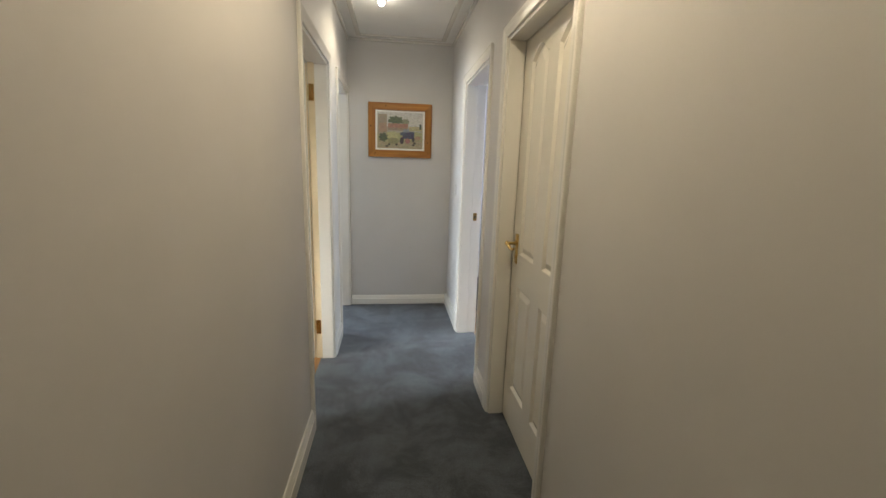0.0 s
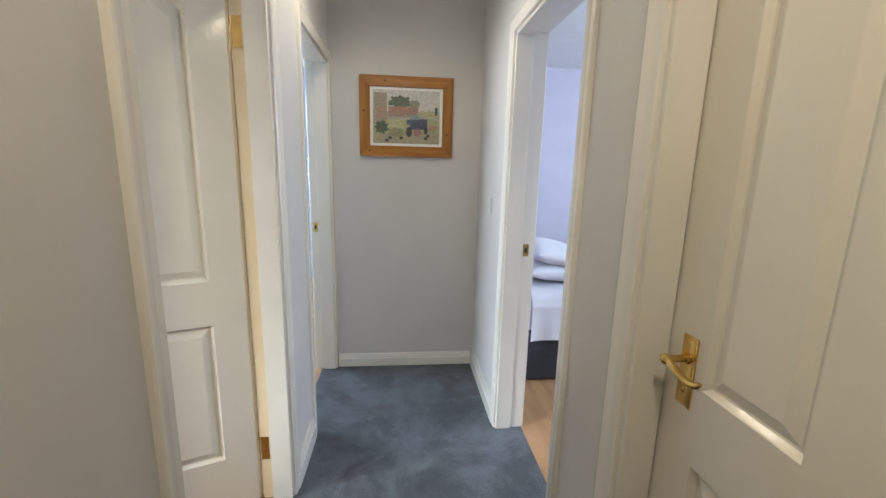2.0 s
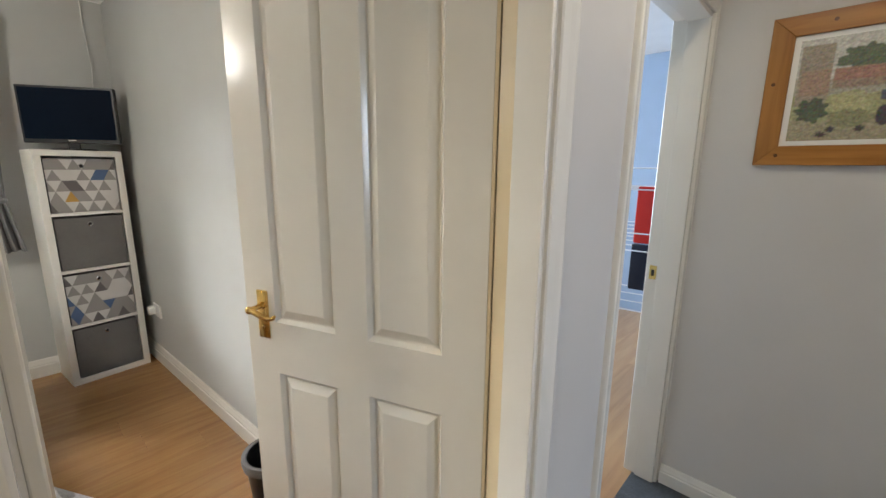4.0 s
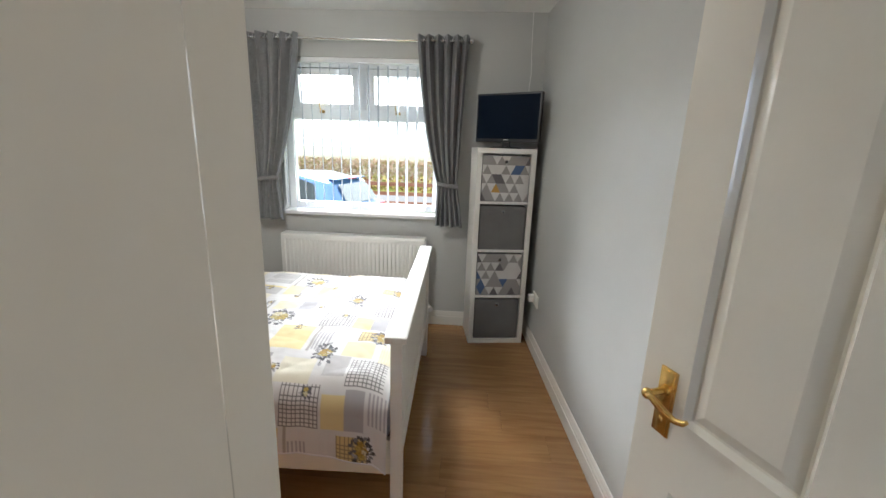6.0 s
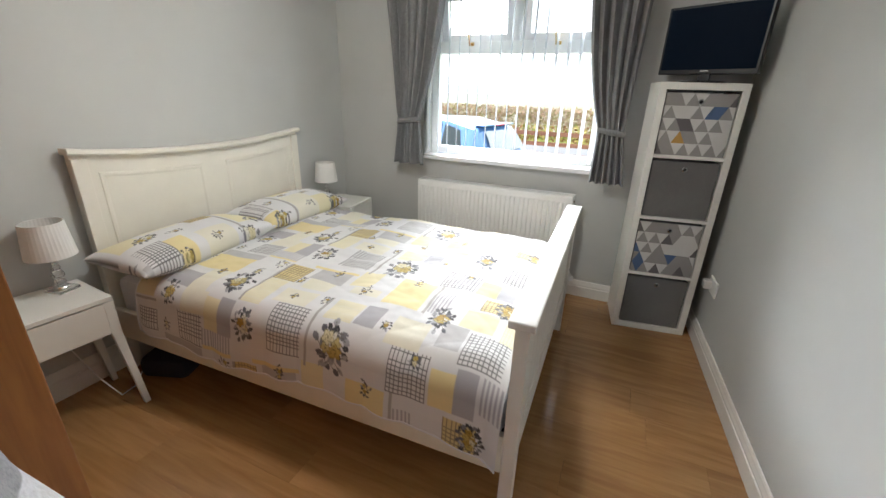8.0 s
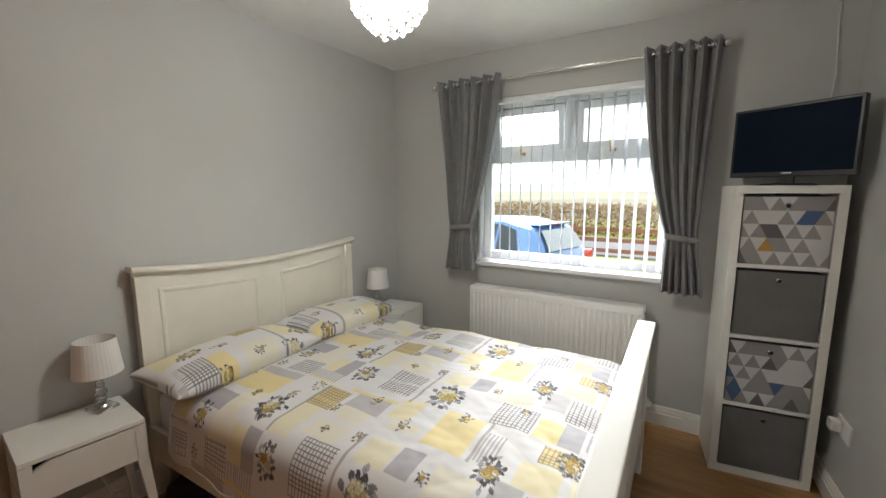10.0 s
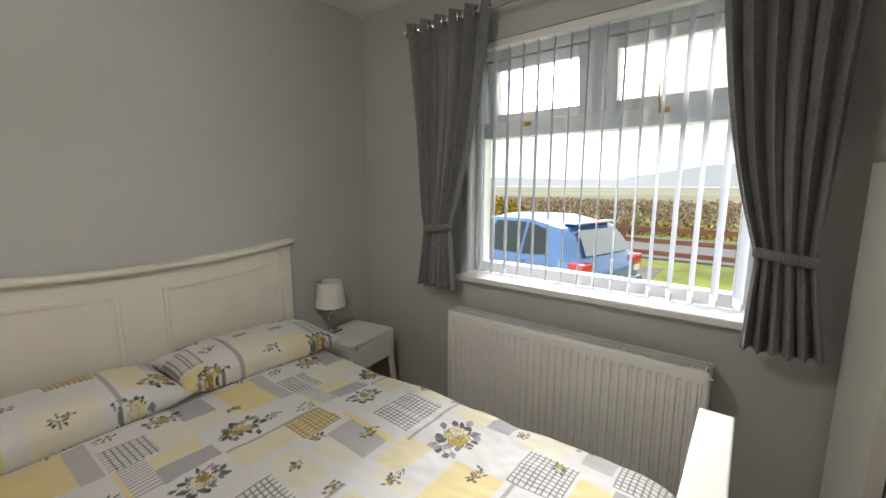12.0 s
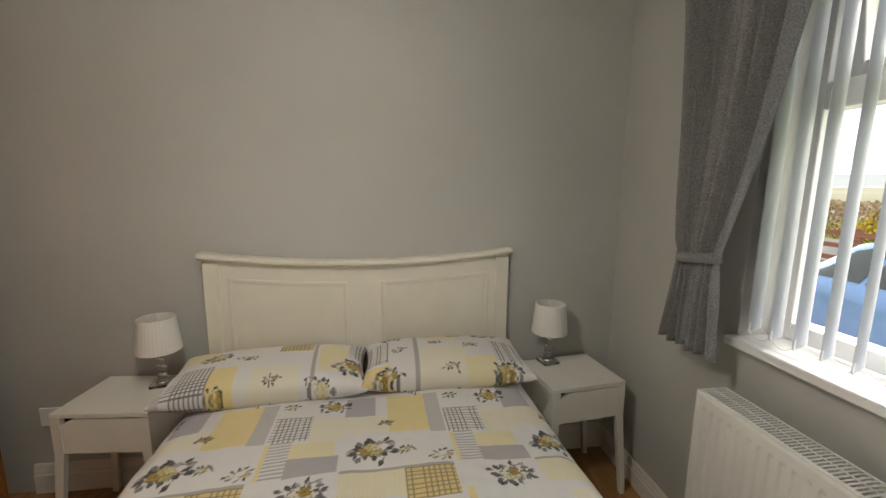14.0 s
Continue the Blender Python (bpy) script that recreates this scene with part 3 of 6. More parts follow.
pic = thing("framed_picture", 0.164, YE - 0.001, 1.651, 0, "farmyard tractor print in a knotty pine frame on the hall wall", "picture")
fw, fh, fb = 0.286, 0.238, 0.064
for nm, poly, m in (("frame_top", [(-fw, fh), (fw, fh), (fw - fb, fh - fb), (-fw + fb, fh - fb)], M_FRAMEW), ("frame_bottom", [(-fw, -fh), (fw, -fh), (fw - fb, -fh + fb), (-fw + fb, -fh + fb)], M_FRAMEW),
                    ("frame_side", [(-fw, -fh), (-fw, fh), (-fw + fb, fh - fb), (-fw + fb, -fh + fb)], M_FRAMEV), ("frame_side", [(fw, -fh), (fw, fh), (fw - fb, fh - fb), (fw - fb, -fh + fb)], M_FRAMEV)):
    bm = bmesh.new()
    prism(bm, poly, 1, -0.022, 0)
    bmesh.ops.bevel(bm, geom=bm.edges[:], offset=0.0015, segments=1, affect="EDGES")
    part(nm, bm, m, pic)
for kx, kz in ((-0.262, 0.03), (-0.13, 0.208), (-0.225, -0.205), (0.25, -0.1)):
    bm = bmesh.new()
    cyl(bm, (kx, -0.0222, kz), (kx, -0.0226, kz), 0.006, seg=10)
    part("knot", bm, M_KNOT, pic, "dark knot in the pine")
part("mount", boxes((-fw + fb, -0.012, -fh + fb, fw - fb, -0.002, fh - fb)), M_PLASTIC, pic, "white paper border")


def paint(me, colour):
    """Lays the print's colours into the mesh; colour(P) takes an n x 3 array of places."""
    n = len(me.vertices)
    co = np.empty(n * 3)
    me.vertices.foreach_get("co", co)
    rgb = colour(co.reshape(-1, 3))
    layer = me.color_attributes.new("print", "FLOAT_COLOR", "POINT")
    layer.data.foreach_set("color", np.c_[rgb, np.ones(n)].ravel())


def art(co):
    u, v = (co[:, 0] + 0.2) / 0.4, (co[:, 2] + 0.155) / 0.31
    rng = np.random.RandomState(4)
    c = np.tile((0.36, 0.34, 0.26), (len(u), 1))
    wob = 0.02 * np.sin(u * 23) + 0.015 * np.sin(u * 51 + 2)
    c[v > 0.62 + wob] = (0.50, 0.50, 0.46)
    c[(v < 0.45 + wob)] = (0.33, 0.33, 0.14)
    c[(v < 0.2 + wob)] = (0.34, 0.29, 0.16)
    def blob(cu, cv, ru, rv, col, rag=0.25):
        a = np.arctan2(v - cv, u - cu)
        r = ((u - cu) / ru) ** 2 + ((v - cv) / rv) ** 2
        c[r < 1 + rag * np.sin(a * 7 + cu * 40) + rag * 0.6 * np.sin(a * 13)] = col
    def rect(u0, v0, u1, v1, col):
        c[(u > u0) & (u < u1) & (v > v0) & (v < v1)] = col
    blob(0.4, 0.78, 0.17, 0.12, (0.10, 0.14, 0.07))
    blob(0.62, 0.75, 0.08, 0.08, (0.22, 0.24, 0.14))
    rect(0, 0.35, 0.2, 0.95, (0.32, 0.26, 0.18))
    rect(0.02, 0.45, 0.2, 0.7, (0.36, 0.22, 0.14))
    rect(0.22, 0.58, 0.68, 0.70, (0.38, 0.17, 0.11))
    rect(0.22, 0.5, 0.66, 0.58, (0.30, 0.2, 0.14))
    blob(0.12, 0.3, 0.1, 0.12, (0.07, 0.10, 0.05))
    rect(0.7, 0.5, 1.0, 0.62, (0.42, 0.36, 0.16))
    rect(0.94, 0.55, 0.98, 0.7, (0.05, 0.07, 0.06))
    blob(0.34, 0.36, 0.14, 0.1, (0.42, 0.40, 0.16))
    blob(0.35, 0.2, 0.13, 0.09, (0.24, 0.24, 0.10))
    rect(0.56, 0.27, 0.82, 0.47, (0.05, 0.06, 0.13))
    rect(0.50, 0.36, 0.62, 0.46, (0.06, 0.09, 0.14))
    rect(0.57, 0.46, 0.70, 0.54, (0.20, 0.25, 0.30))
    blob(0.54, 0.22, 0.045, 0.1, (0.05, 0.04, 0.05), 0)
    blob(0.67, 0.21, 0.06, 0.075, (0.34, 0.12, 0.11), 0)
    blob(0.8, 0.25, 0.03, 0.07, (0.05, 0.04, 0.05), 0)
    blob(0.9, 0.3, 0.07, 0.06, (0.36, 0.2, 0.12))
    for hu, hv in ((0.25, 0.1), (0.42, 0.1), (0.8, 0.1), (0.83, 0.15), (0.2, 0.05)):
        blob(hu, hv, 0.03, 0.028, (0.04, 0.03, 0.03), 0.4)
    wash = 0.5 + 0.5 * np.sin(u * 61 + 5 * np.sin(v * 37)) * np.sin(v * 53 + 4 * np.sin(u * 29))
    grey = c.mean(1, keepdims=True)
    c = 0.75 * c + 0.25 * grey
    c = c * (0.80 + 0.40 * wash[:, None]) * (1 + 0.22 * rng.randn(len(u), 1)) + 0.03 * rng.randn(len(u), 3)
    g = c.reshape(171, 131, 3)
    g[1:-1, 1:-1] = (g[1:-1, 1:-1] * 2 + g[:-2, 1:-1] + g[2:, 1:-1] + g[1:-1, :-2] + g[1:-1, 2:]) / 6
    return np.clip(g.reshape(-1, 3) + 0.02, 0, 1)


bm = sheet(lambda u, v: (-0.205 + 0.41 * u, -0.0125, -0.158 + 0.316 * v), 170, 130)
pr = part("art_print", bm, M_ART, pic, "faded watercolour of a blue tractor in a farmyard")
paint(pr.data, art)
sw = thing("light_switch", XR - 0.001, 4.35, 1.15, -90, "white plastic light switch on the hall wall", "light switch")
part("plate", boxes((-0.043, -0.006, -0.043, 0.043, 0, 0.043), bev=0.002), M_SWITCH, sw)
part("rocker", boxes((-0.01, -0.010, -0.015, 0.01, -0.0055, 0.015), bev=0.002), M_SWITCH, sw)


# ---- bedroom: bed ----
BED = pose(-2.262, 0.645, 0, 0, 0, 1.6)
bed = new("double_bed")
bed.matrix_basis = BED
solo(bed, "ivory wooden double bed with a panelled headboard and slatted footboard", "bed")
HBW = 0.69


def hb_top(x):
    return 1.045 + 0.046 * (x / HBW) ** 2


bm = bmesh.new()
N = 24
xs = [-HBW + 2 * HBW * k / N for k in range(N + 1)]
poly = [(-HBW, 0.28)] + [(HBW, 0.28)] + [(x, hb_top(x)) for x in xs[::-1]]
prism(bm, poly, 1, 0.006, 0.034)
part("headboard_panel", bm, M_CREAMF, bed)
for sgn in (-1, 1):
    bm = bmesh.new()
    box(bm, sgn * HBW, 0.002, 0.0, sgn * (HBW - 0.06), 0.046, 1.072, bev=0.003)
    part("headboard_post", bm, M_CREAMF, bed)
bm = bmesh.new()
for sgn in (-1, 1):
    a, b = (0.075, HBW - 0.095)
    for inset, dep in ((0.0, 0.0),):
        x0, x1 = sorted((sgn * a, sgn * b))
        rings = []
        for ins, yy in ((0.0, 0.034), (0.004, 0.0385), (0.014, 0.0385), (0.022, 0.035), (0.024, 0.0345)):
            ring = [(x0 + ins, 0.45 + ins), (x1 - ins, 0.45 + ins)]
            for k in range(9):
                t = 1 - k / 8
                x = x0 + ins + (x1 - x0 - 2 * ins) * t
                ring.append((x, hb_top(x) - 0.075 - ins))
            rings.append([bm.verts.new((x, yy, z)) for x, z in ring])
        for r0, r1 in zip(rings, rings[1:]):
            k = len(r0)
            for i in range(k):
                bm.faces.new((r0[i], r0[(i + 1) % k], r1[(i + 1) % k], r1[i]))
part("headboard_moulding", bm, M_CREAMF, bed)
bm = bmesh.new()
prof = [(-0.002, 0), (0.058, 0), (0.066, 0.008), (0.066, 0.018), (0.06, 0.026), (0.0, 0.026)]
rows = []
for k in range(N + 1):
    x = -HBW - 0.012 + (2 * HBW + 0.024) * k / N
    z = hb_top(x)
    rows.append([bm.verts.new((x, y, z + dz)) for y, dz in prof])
for a, b in zip(rows, rows[1:]):
    for i in range(len(prof)):
        bm.faces.new((a[i], a[(i + 1) % len(prof)], b[(i + 1) % len(prof)], b[i]))
bm.faces.new(rows[0])
bm.faces.new(rows[-1])
part("headboard_cap", bm, M_CREAMF, bed)
FY, FW = 1.985, 0.695
for sgn in (-1, 1):
    part("foot_post", boxes((sgn * FW, FY, 0, sgn * (FW - 0.055), FY + 0.045, 0.772), bev=0.003), M_WHITEF, bed)
    part("side_rail", boxes((sgn * 0.695, 0.046, 0.21, sgn * 0.67, FY, 0.365), bev=0.003), M_CREAMF, bed)
part("footboard_cap", boxes((-FW - 0.015, FY - 0.02, 0.772, FW + 0.015, FY + 0.062, 0.798), bev=0.005), M_WHITEF, bed)
part("footboard_rail", boxes((-FW + 0.055, FY + 0.01, 0.69, FW - 0.055, FY + 0.036, 0.772), bev=0.002), M_WHITEF, bed)
part("footboard_rail", boxes((-FW + 0.055, FY + 0.01, 0.22, FW - 0.055, FY + 0.036, 0.33), bev=0.002), M_WHITEF, bed)
k = 14
for i in range(k):
    x0 = -FW + 0.055 + (2 * FW - 0.11) * i / k
    part("slat", boxes((x0 + 0.002, FY + 0.016, 0.33, x0 + (2 * FW - 0.11) / k - 0.002, FY + 0.03, 0.69), bev=0.003), M_WHITEF, bed)
part("slat_base", boxes((-0.68, 0.046, 0.27, 0.68, FY, 0.30)), M_DIVAN, bed)
mt = new("mattress")
mt.matrix_basis = BED
solo(mt, "white mattress on the bed base under the floral duvet", "mattress")
part("mattress_body", boxes((-0.665, 0.06, 0.30, 0.665, FY - 0.015, 0.52), bev=0.04), M_SHEET, mt, smooth=True)

# cloth print: patches, checks, stripes and sprays of flowers
WHITE, CREAM, YEL, GREY, INK, GOLD, PALE = (0.71, 0.705, 0.71), (0.74, 0.68, 0.46), (0.75, 0.64, 0.34), (0.42, 0.41, 0.44), (0.05, 0.05, 0.055), (0.42, 0.27, 0.05), (0.74, 0.71, 0.60)
CLOTH_TILE = (0.585, 2.0)


def cloth(u, v, rows=None, sprays=None, tile=None):
    """The printed cotton's colour at cloth places u, v in metres."""
    n = len(u)
    c = np.tile(WHITE, (n, 1)).astype(float)
    TU, TV = tile or CLOTH_TILE
    tu, tv = np.mod(u, TU), np.mod(v, TV)
    for a, b, w, h, kind in rows or PATCH_ROWS:
        for du in (0, TU):
            for dv in (0, TV):
                x, y = tu - a + du, tv - b + dv
                x, y = np.mod(x, TU), np.mod(y, TV)
                m = (x < w) & (y < h)
                if not m.any():
                    continue
                if kind == "c":
                    c[m] = PALE
                elif kind == "h":
                    c[m] = (0.50, 0.49, 0.50)
                elif kind == "y":
                    c[m] = YEL
                elif kind == "p":
                    c[m] = CREAM
                elif kind == "g":
                    c[m] = GREY
                elif kind in "kK":
                    c[m] = WHITE if kind == "k" else (0.66, 0.54, 0.26)
                    ln = m & ((np.mod(x, 0.0165) < 0.0036) | (np.mod(y, 0.0165) < 0.0036))
                    c[ln] = (0.17, 0.165, 0.17) if kind == "k" else (0.27, 0.21, 0.12)
                elif kind == "s":
                    c[m] = WHITE
                    c[m & (np.mod(y, 0.015) < 0.007)] = GREY
                elif kind == "f":
                    c[m] = PALE
                    c[m & ((np.mod(x, 0.011) < 0.003) | (np.mod(y, 0.011) < 0.003))] = CREAM
                elif kind == "l":
                    c[m] = (0.40, 0.385, 0.37)
            break
    rnd = random.Random(12)
    for a, b, size in sprays or SPRAYS:
        x = np.mod(u - a + TU / 2, TU) - TU / 2
        y = np.mod(v - b + TV / 2, TV) - TV / 2
        near = np.hypot(x, y) < size * 1.9
        idx = np.nonzero(near)[0]
        xx, yy = x[idx], y[idx]
        leaves, blooms = (30, 6) if size > 0.035 else (11, 2)
        for k in range(leaves):
            t = 6.28 * (k + rnd.uniform(-0.4, 0.4)) / leaves
            r = size * rnd.uniform(0.4, 1.25)
            cx, cy, rot = r * math.cos(t) * 1.2, r * math.sin(t) * 0.8, t + rnd.uniform(-0.9, 0.9)
            px, py = (xx - cx) * math.cos(rot) + (yy - cy) * math.sin(rot), -(xx - cx) * math.sin(rot) + (yy - cy) * math.cos(rot)
            ln, wd = max(0.009, size * rnd.uniform(0.2, 0.3)), max(0.0042, size * rnd.uniform(0.11, 0.17))
            m = (np.abs(px) < ln) & (np.abs(py) < wd * (1 - (px / ln) ** 2))
            c[idx[m]] = rnd.choice((INK, INK, (0.10, 0.10, 0.12), (0.20, 0.20, 0.22), (0.36, 0.36, 0.38)))
            stem = (np.abs(py) < 0.0013) & (px < 0) & (px > -ln * 1.9)
            c[idx[stem]] = (0.16, 0.15, 0.14)
        for k in range(blooms):
            t, r = 6.28 * k / blooms + rnd.uniform(-0.4, 0.4), size * rnd.uniform(0.15, 0.55)
            cx, cy = r * math.cos(t) * 1.15, r * math.sin(t) * 0.75
            d, ang = np.hypot(xx - cx, yy - cy), np.arctan2(yy - cy, xx - cx)
            rad = max(0.009, size * rnd.uniform(0.25, 0.36)) * (1 + 0.16 * np.sin(5 * ang + k))
            base = rnd.choice((GOLD, (0.52, 0.38, 0.10), (0.72, 0.66, 0.42), (0.60, 0.50, 0.22), (0.74, 0.72, 0.62)))
            m = d < rad
            f = d / rad
            shade = 0.95 - 0.4 * (np.abs(np.sin(2.5 * ang + 5 * f)) < 0.28) - 0.45 * (f > 0.88) - 0.35 * (f < 0.2)
            c[idx[m]] = np.array(base) * shade[m][:, None]
    return c


# across from the near side towards the window, and down from the pillows
PATCH_ROWS = [
    (0.00, 0.43, 0.14, 0.235, "y"), (0.14, 0.43, 0.055, 0.24, "h"), (0.20, 0.53, 0.13, 0.145, "k"), (0.20, 0.68, 0.015, 0.155, "y"), (0.215, 0.675, 0.065, 0.155, "s"),
    (0.28, 0.69, 0.135, 0.075, "p"), (0.28, 0.765, 0.15, 0.075, "g"), (0.33, 0.55, 0.10, 0.14, "c"), (0.434, 0.42, 0.106, 0.13, "g"), (0.43, 0.55, 0.155, 0.11, "c"),
    (0.44, 0.838, 0.33, 0.013, "l"), (0.04, 0.851, 0.145, 0.12, "K"), (0.44, 0.851, 0.185, 0.10, "f"), (0.20, 0.95, 0.02, 0.24, "y"),
    (0.275, 1.03, 0.20, 0.16, "k"), (0.10, 1.00, 0.10, 0.17, "h"), (0.48, 0.98, 0.10, 0.17, "c"), (0.02, 1.02, 0.08, 0.13, "c"), (0.12, 1.20, 0.15, 0.10, "p"), (0.25, 1.21, 0.33, 0.013, "l"),
    (0.04, 1.40, 0.22, 0.16, "y"), (0.465, 1.38, 0.12, 0.085, "g"), (0.27, 1.56, 0.16, 0.15, "k"), (0.46, 1.25, 0.12, 0.12, "f"), (0.06, 1.58, 0.15, 0.09, "s"), (0.43, 1.52, 0.14, 0.14, "c"),
    (0.04, 1.58, 0.23, 0.013, "l"), (0.27, 1.72, 0.13, 0.09, "y"), (0.27, 1.81, 0.15, 0.075, "g"), (0.15, 1.78, 0.10, 0.12, "K"), (0.47, 1.70, 0.13, 0.09, "h"), (0.43, 1.80, 0.16, 0.15, "k"),
    (0.06, 1.24, 0.05, 0.13, "c"), (0.02, 1.74, 0.12, 0.13, "p"), (0.30, 1.90, 0.12, 0.08, "s"), (0.00, 1.90, 0.15, 0.08, "f"),
    (0.20, 0.28, 0.10, 0.12, "k"), (0.36, 0.26, 0.12, 0.12, "p"), (0.02, 0.22, 0.12, 0.11, "K"), (0.16, 0.10, 0.13, 0.13, "k"), (0.40, 0.06, 0.14, 0.12, "c"), (0.0, 0.05, 0.10, 0.1, "h"), (0.34, 0.05, 0.013, 0.35, "l")]
SPRAYS = [(0.53, 0.755, 0.062), (0.35, 0.905, 0.052), (0.39, 0.47, 0.042), (0.24, 0.455, 0.02), (0.58, 0.60, 0.02), (0.16, 0.80, 0.03), (0.05, 0.76, 0.02),
          (0.36, 1.33, 0.075), (0.10, 1.30, 0.028), (0.03, 1.67, 0.055), (0.19, 1.10, 0.03), (0.55, 1.20, 0.022), (0.24, 1.48, 0.028), (0.20, 1.88, 0.045), (0.50, 1.50, 0.02), (0.54, 1.05, 0.018), (0.07, 0.99, 0.02), (0.40, 1.66, 0.02),
          (0.30, 0.18, 0.05), (0.10, 0.40, 0.03), (0.50, 0.30, 0.045), (0.50, 0.10, 0.02)]

RX, RZ, DROP = 0.70, 0.60, 0.30
CR = 0.11


def section(s):
    """Across the bed: s metres of cloth from the middle; gives x and z."""
    a = abs(s)
    flat = RX - CR
    arc = CR * math.pi / 2
    if a < flat:
        x, z = a, 0.0
    elif a < flat + arc:
        t = (a - flat) / CR
        x, z = flat + CR * math.sin(t), -CR * (1 - math.cos(t))
    else:
        x, z = RX + 0.012 * min(1, (a - flat - arc) / 0.1), -CR - (a - flat - arc)
    return math.copysign(x, s), z


SMAX = RX - CR + CR * math.pi / 2 + 0.165
V0, V1 = 0.26, FY - 0.012


def duvet_at(u, v):
    s = (2 * u - 1) * SMAX
    y = V0 + (V1 - V0) * v
    x, z = section(s)
    end = max(0.0, (y - (V1 - 0.16)) / 0.16)
    top = RZ - 0.05 * end ** 2.2 - 0.02 * min(1, abs(x) / RX) ** 3
    top += 0.006 * math.sin(y * 9 + s * 3) + 0.012 * noise.noise(Vector((x * 2.2, y * 2.2, 0))) + 0.006 * noise.noise(Vector((x * 8, y * 8, 3))) + 0.0022 * noise.noise(Vector((x * 26, y * 22, 7)))
    top += 0.004 * abs(math.sin(y * 11 + 4 * noise.noise(Vector((x * 3, y * 2, 5)))))
    side = max(0.0, -z - CR) / 0.17
    x += math.copysign(side * (0.012 * math.sin(y * 13) + 0.008 * math.sin(y * 29 + 1)), s) if side else 0
    hem = side * 0.02 * math.sin(y * 5 + 1)
    return (x, y, top + z + hem)


duvet = new("floral_duvet")
duvet.matrix_basis = BED
solo(duvet, "patchwork floral duvet in white, yellow and grey over the bed", "duvet")
NU, NV = 470, 460
bm = sheet(duvet_at, NU, NV)
cov = part("duvet_cover", bm, M_PRINT, duvet, smooth=True)
cov.data.color_attributes.new("print", "FLOAT_COLOR", "POINT")
uu, vv = np.meshgrid((2 * np.linspace(0, 1, NU + 1) - 1) * SMAX, V0 + (V1 - V0) * np.linspace(0, 1, NV + 1), indexing="ij")
rgb = cloth(0.5 - uu.ravel(), vv.ravel())
cov.data.color_attributes["print"].data.foreach_set("color", np.c_[rgb, np.ones(len(rgb))].ravel())

for nm, u in (("near_hem", 0.0), ("far_hem", 1.0)):
    bm = bmesh.new()
    tube(bm, [duvet_at(u, k / 60) for k in range(61)], 0.0035, 6)
    part("hem", bm, M_SHEET, duvet, "stitched white hem", smooth=True)
bm = bmesh.new()
tube(bm, [duvet_at(k / 60, 0.0) for k in range(61)], 0.0035, 6)
part("hem", bm, M_SHEET, duvet, smooth=True)


PILLOWS = [
    ([(0.03, 0.28, 0.15, 0.19, "k"), (0.02, 0.02, 0.14, 0.20, "p"), (0.18, 0.30, 0.10, 0.16, "y"), (0.20, 0.02, 0.20, 0.13, "c"), (0.42, 0.07, 0.14, 0.13, "K"), (0.565, 0.02, 0.018, 0.45, "l"), (0.59, 0.12, 0.13, 0.24, "p"), (0.34, 0.32, 0.18, 0.13, "c"), (0.72, 0.04, 0.09, 0.2, "k"), (0.0, 0.40, 0.03, 0.1, "h")],
     [(0.30, 0.24, 0.030), (0.74, 0.33, 0.060), (0.46, 0.02, 0.03), (0.60, 0.44, 0.045), (0.42, 0.40, 0.025), (0.17, 0.20, 0.045), (0.66, 0.05, 0.03), (0.22, 0.44, 0.03)]),
    ([(0.02, 0.14, 0.11, 0.20, "k"), (0.245, 0.02, 0.018, 0.44, "l"), (0.27, 0.24, 0.20, 0.20, "c"), (0.60, 0.20, 0.13, 0.18, "k"), (0.46, 0.34, 0.14, 0.12, "p"), (0.30, 0.04, 0.16, 0.13, "p"), (0.02, 0.36, 0.12, 0.1, "y")],
     [(0.15, 0.08, 0.055), (0.17, 0.25, 0.030), (0.13, 0.42, 0.045), (0.44, 0.10, 0.036), (0.50, 0.24, 0.030), (0.60, 0.10, 0.05), (0.34, 0.20, 0.022), (0.64, 0.42, 0.045), (0.40, 0.40, 0.03)])]


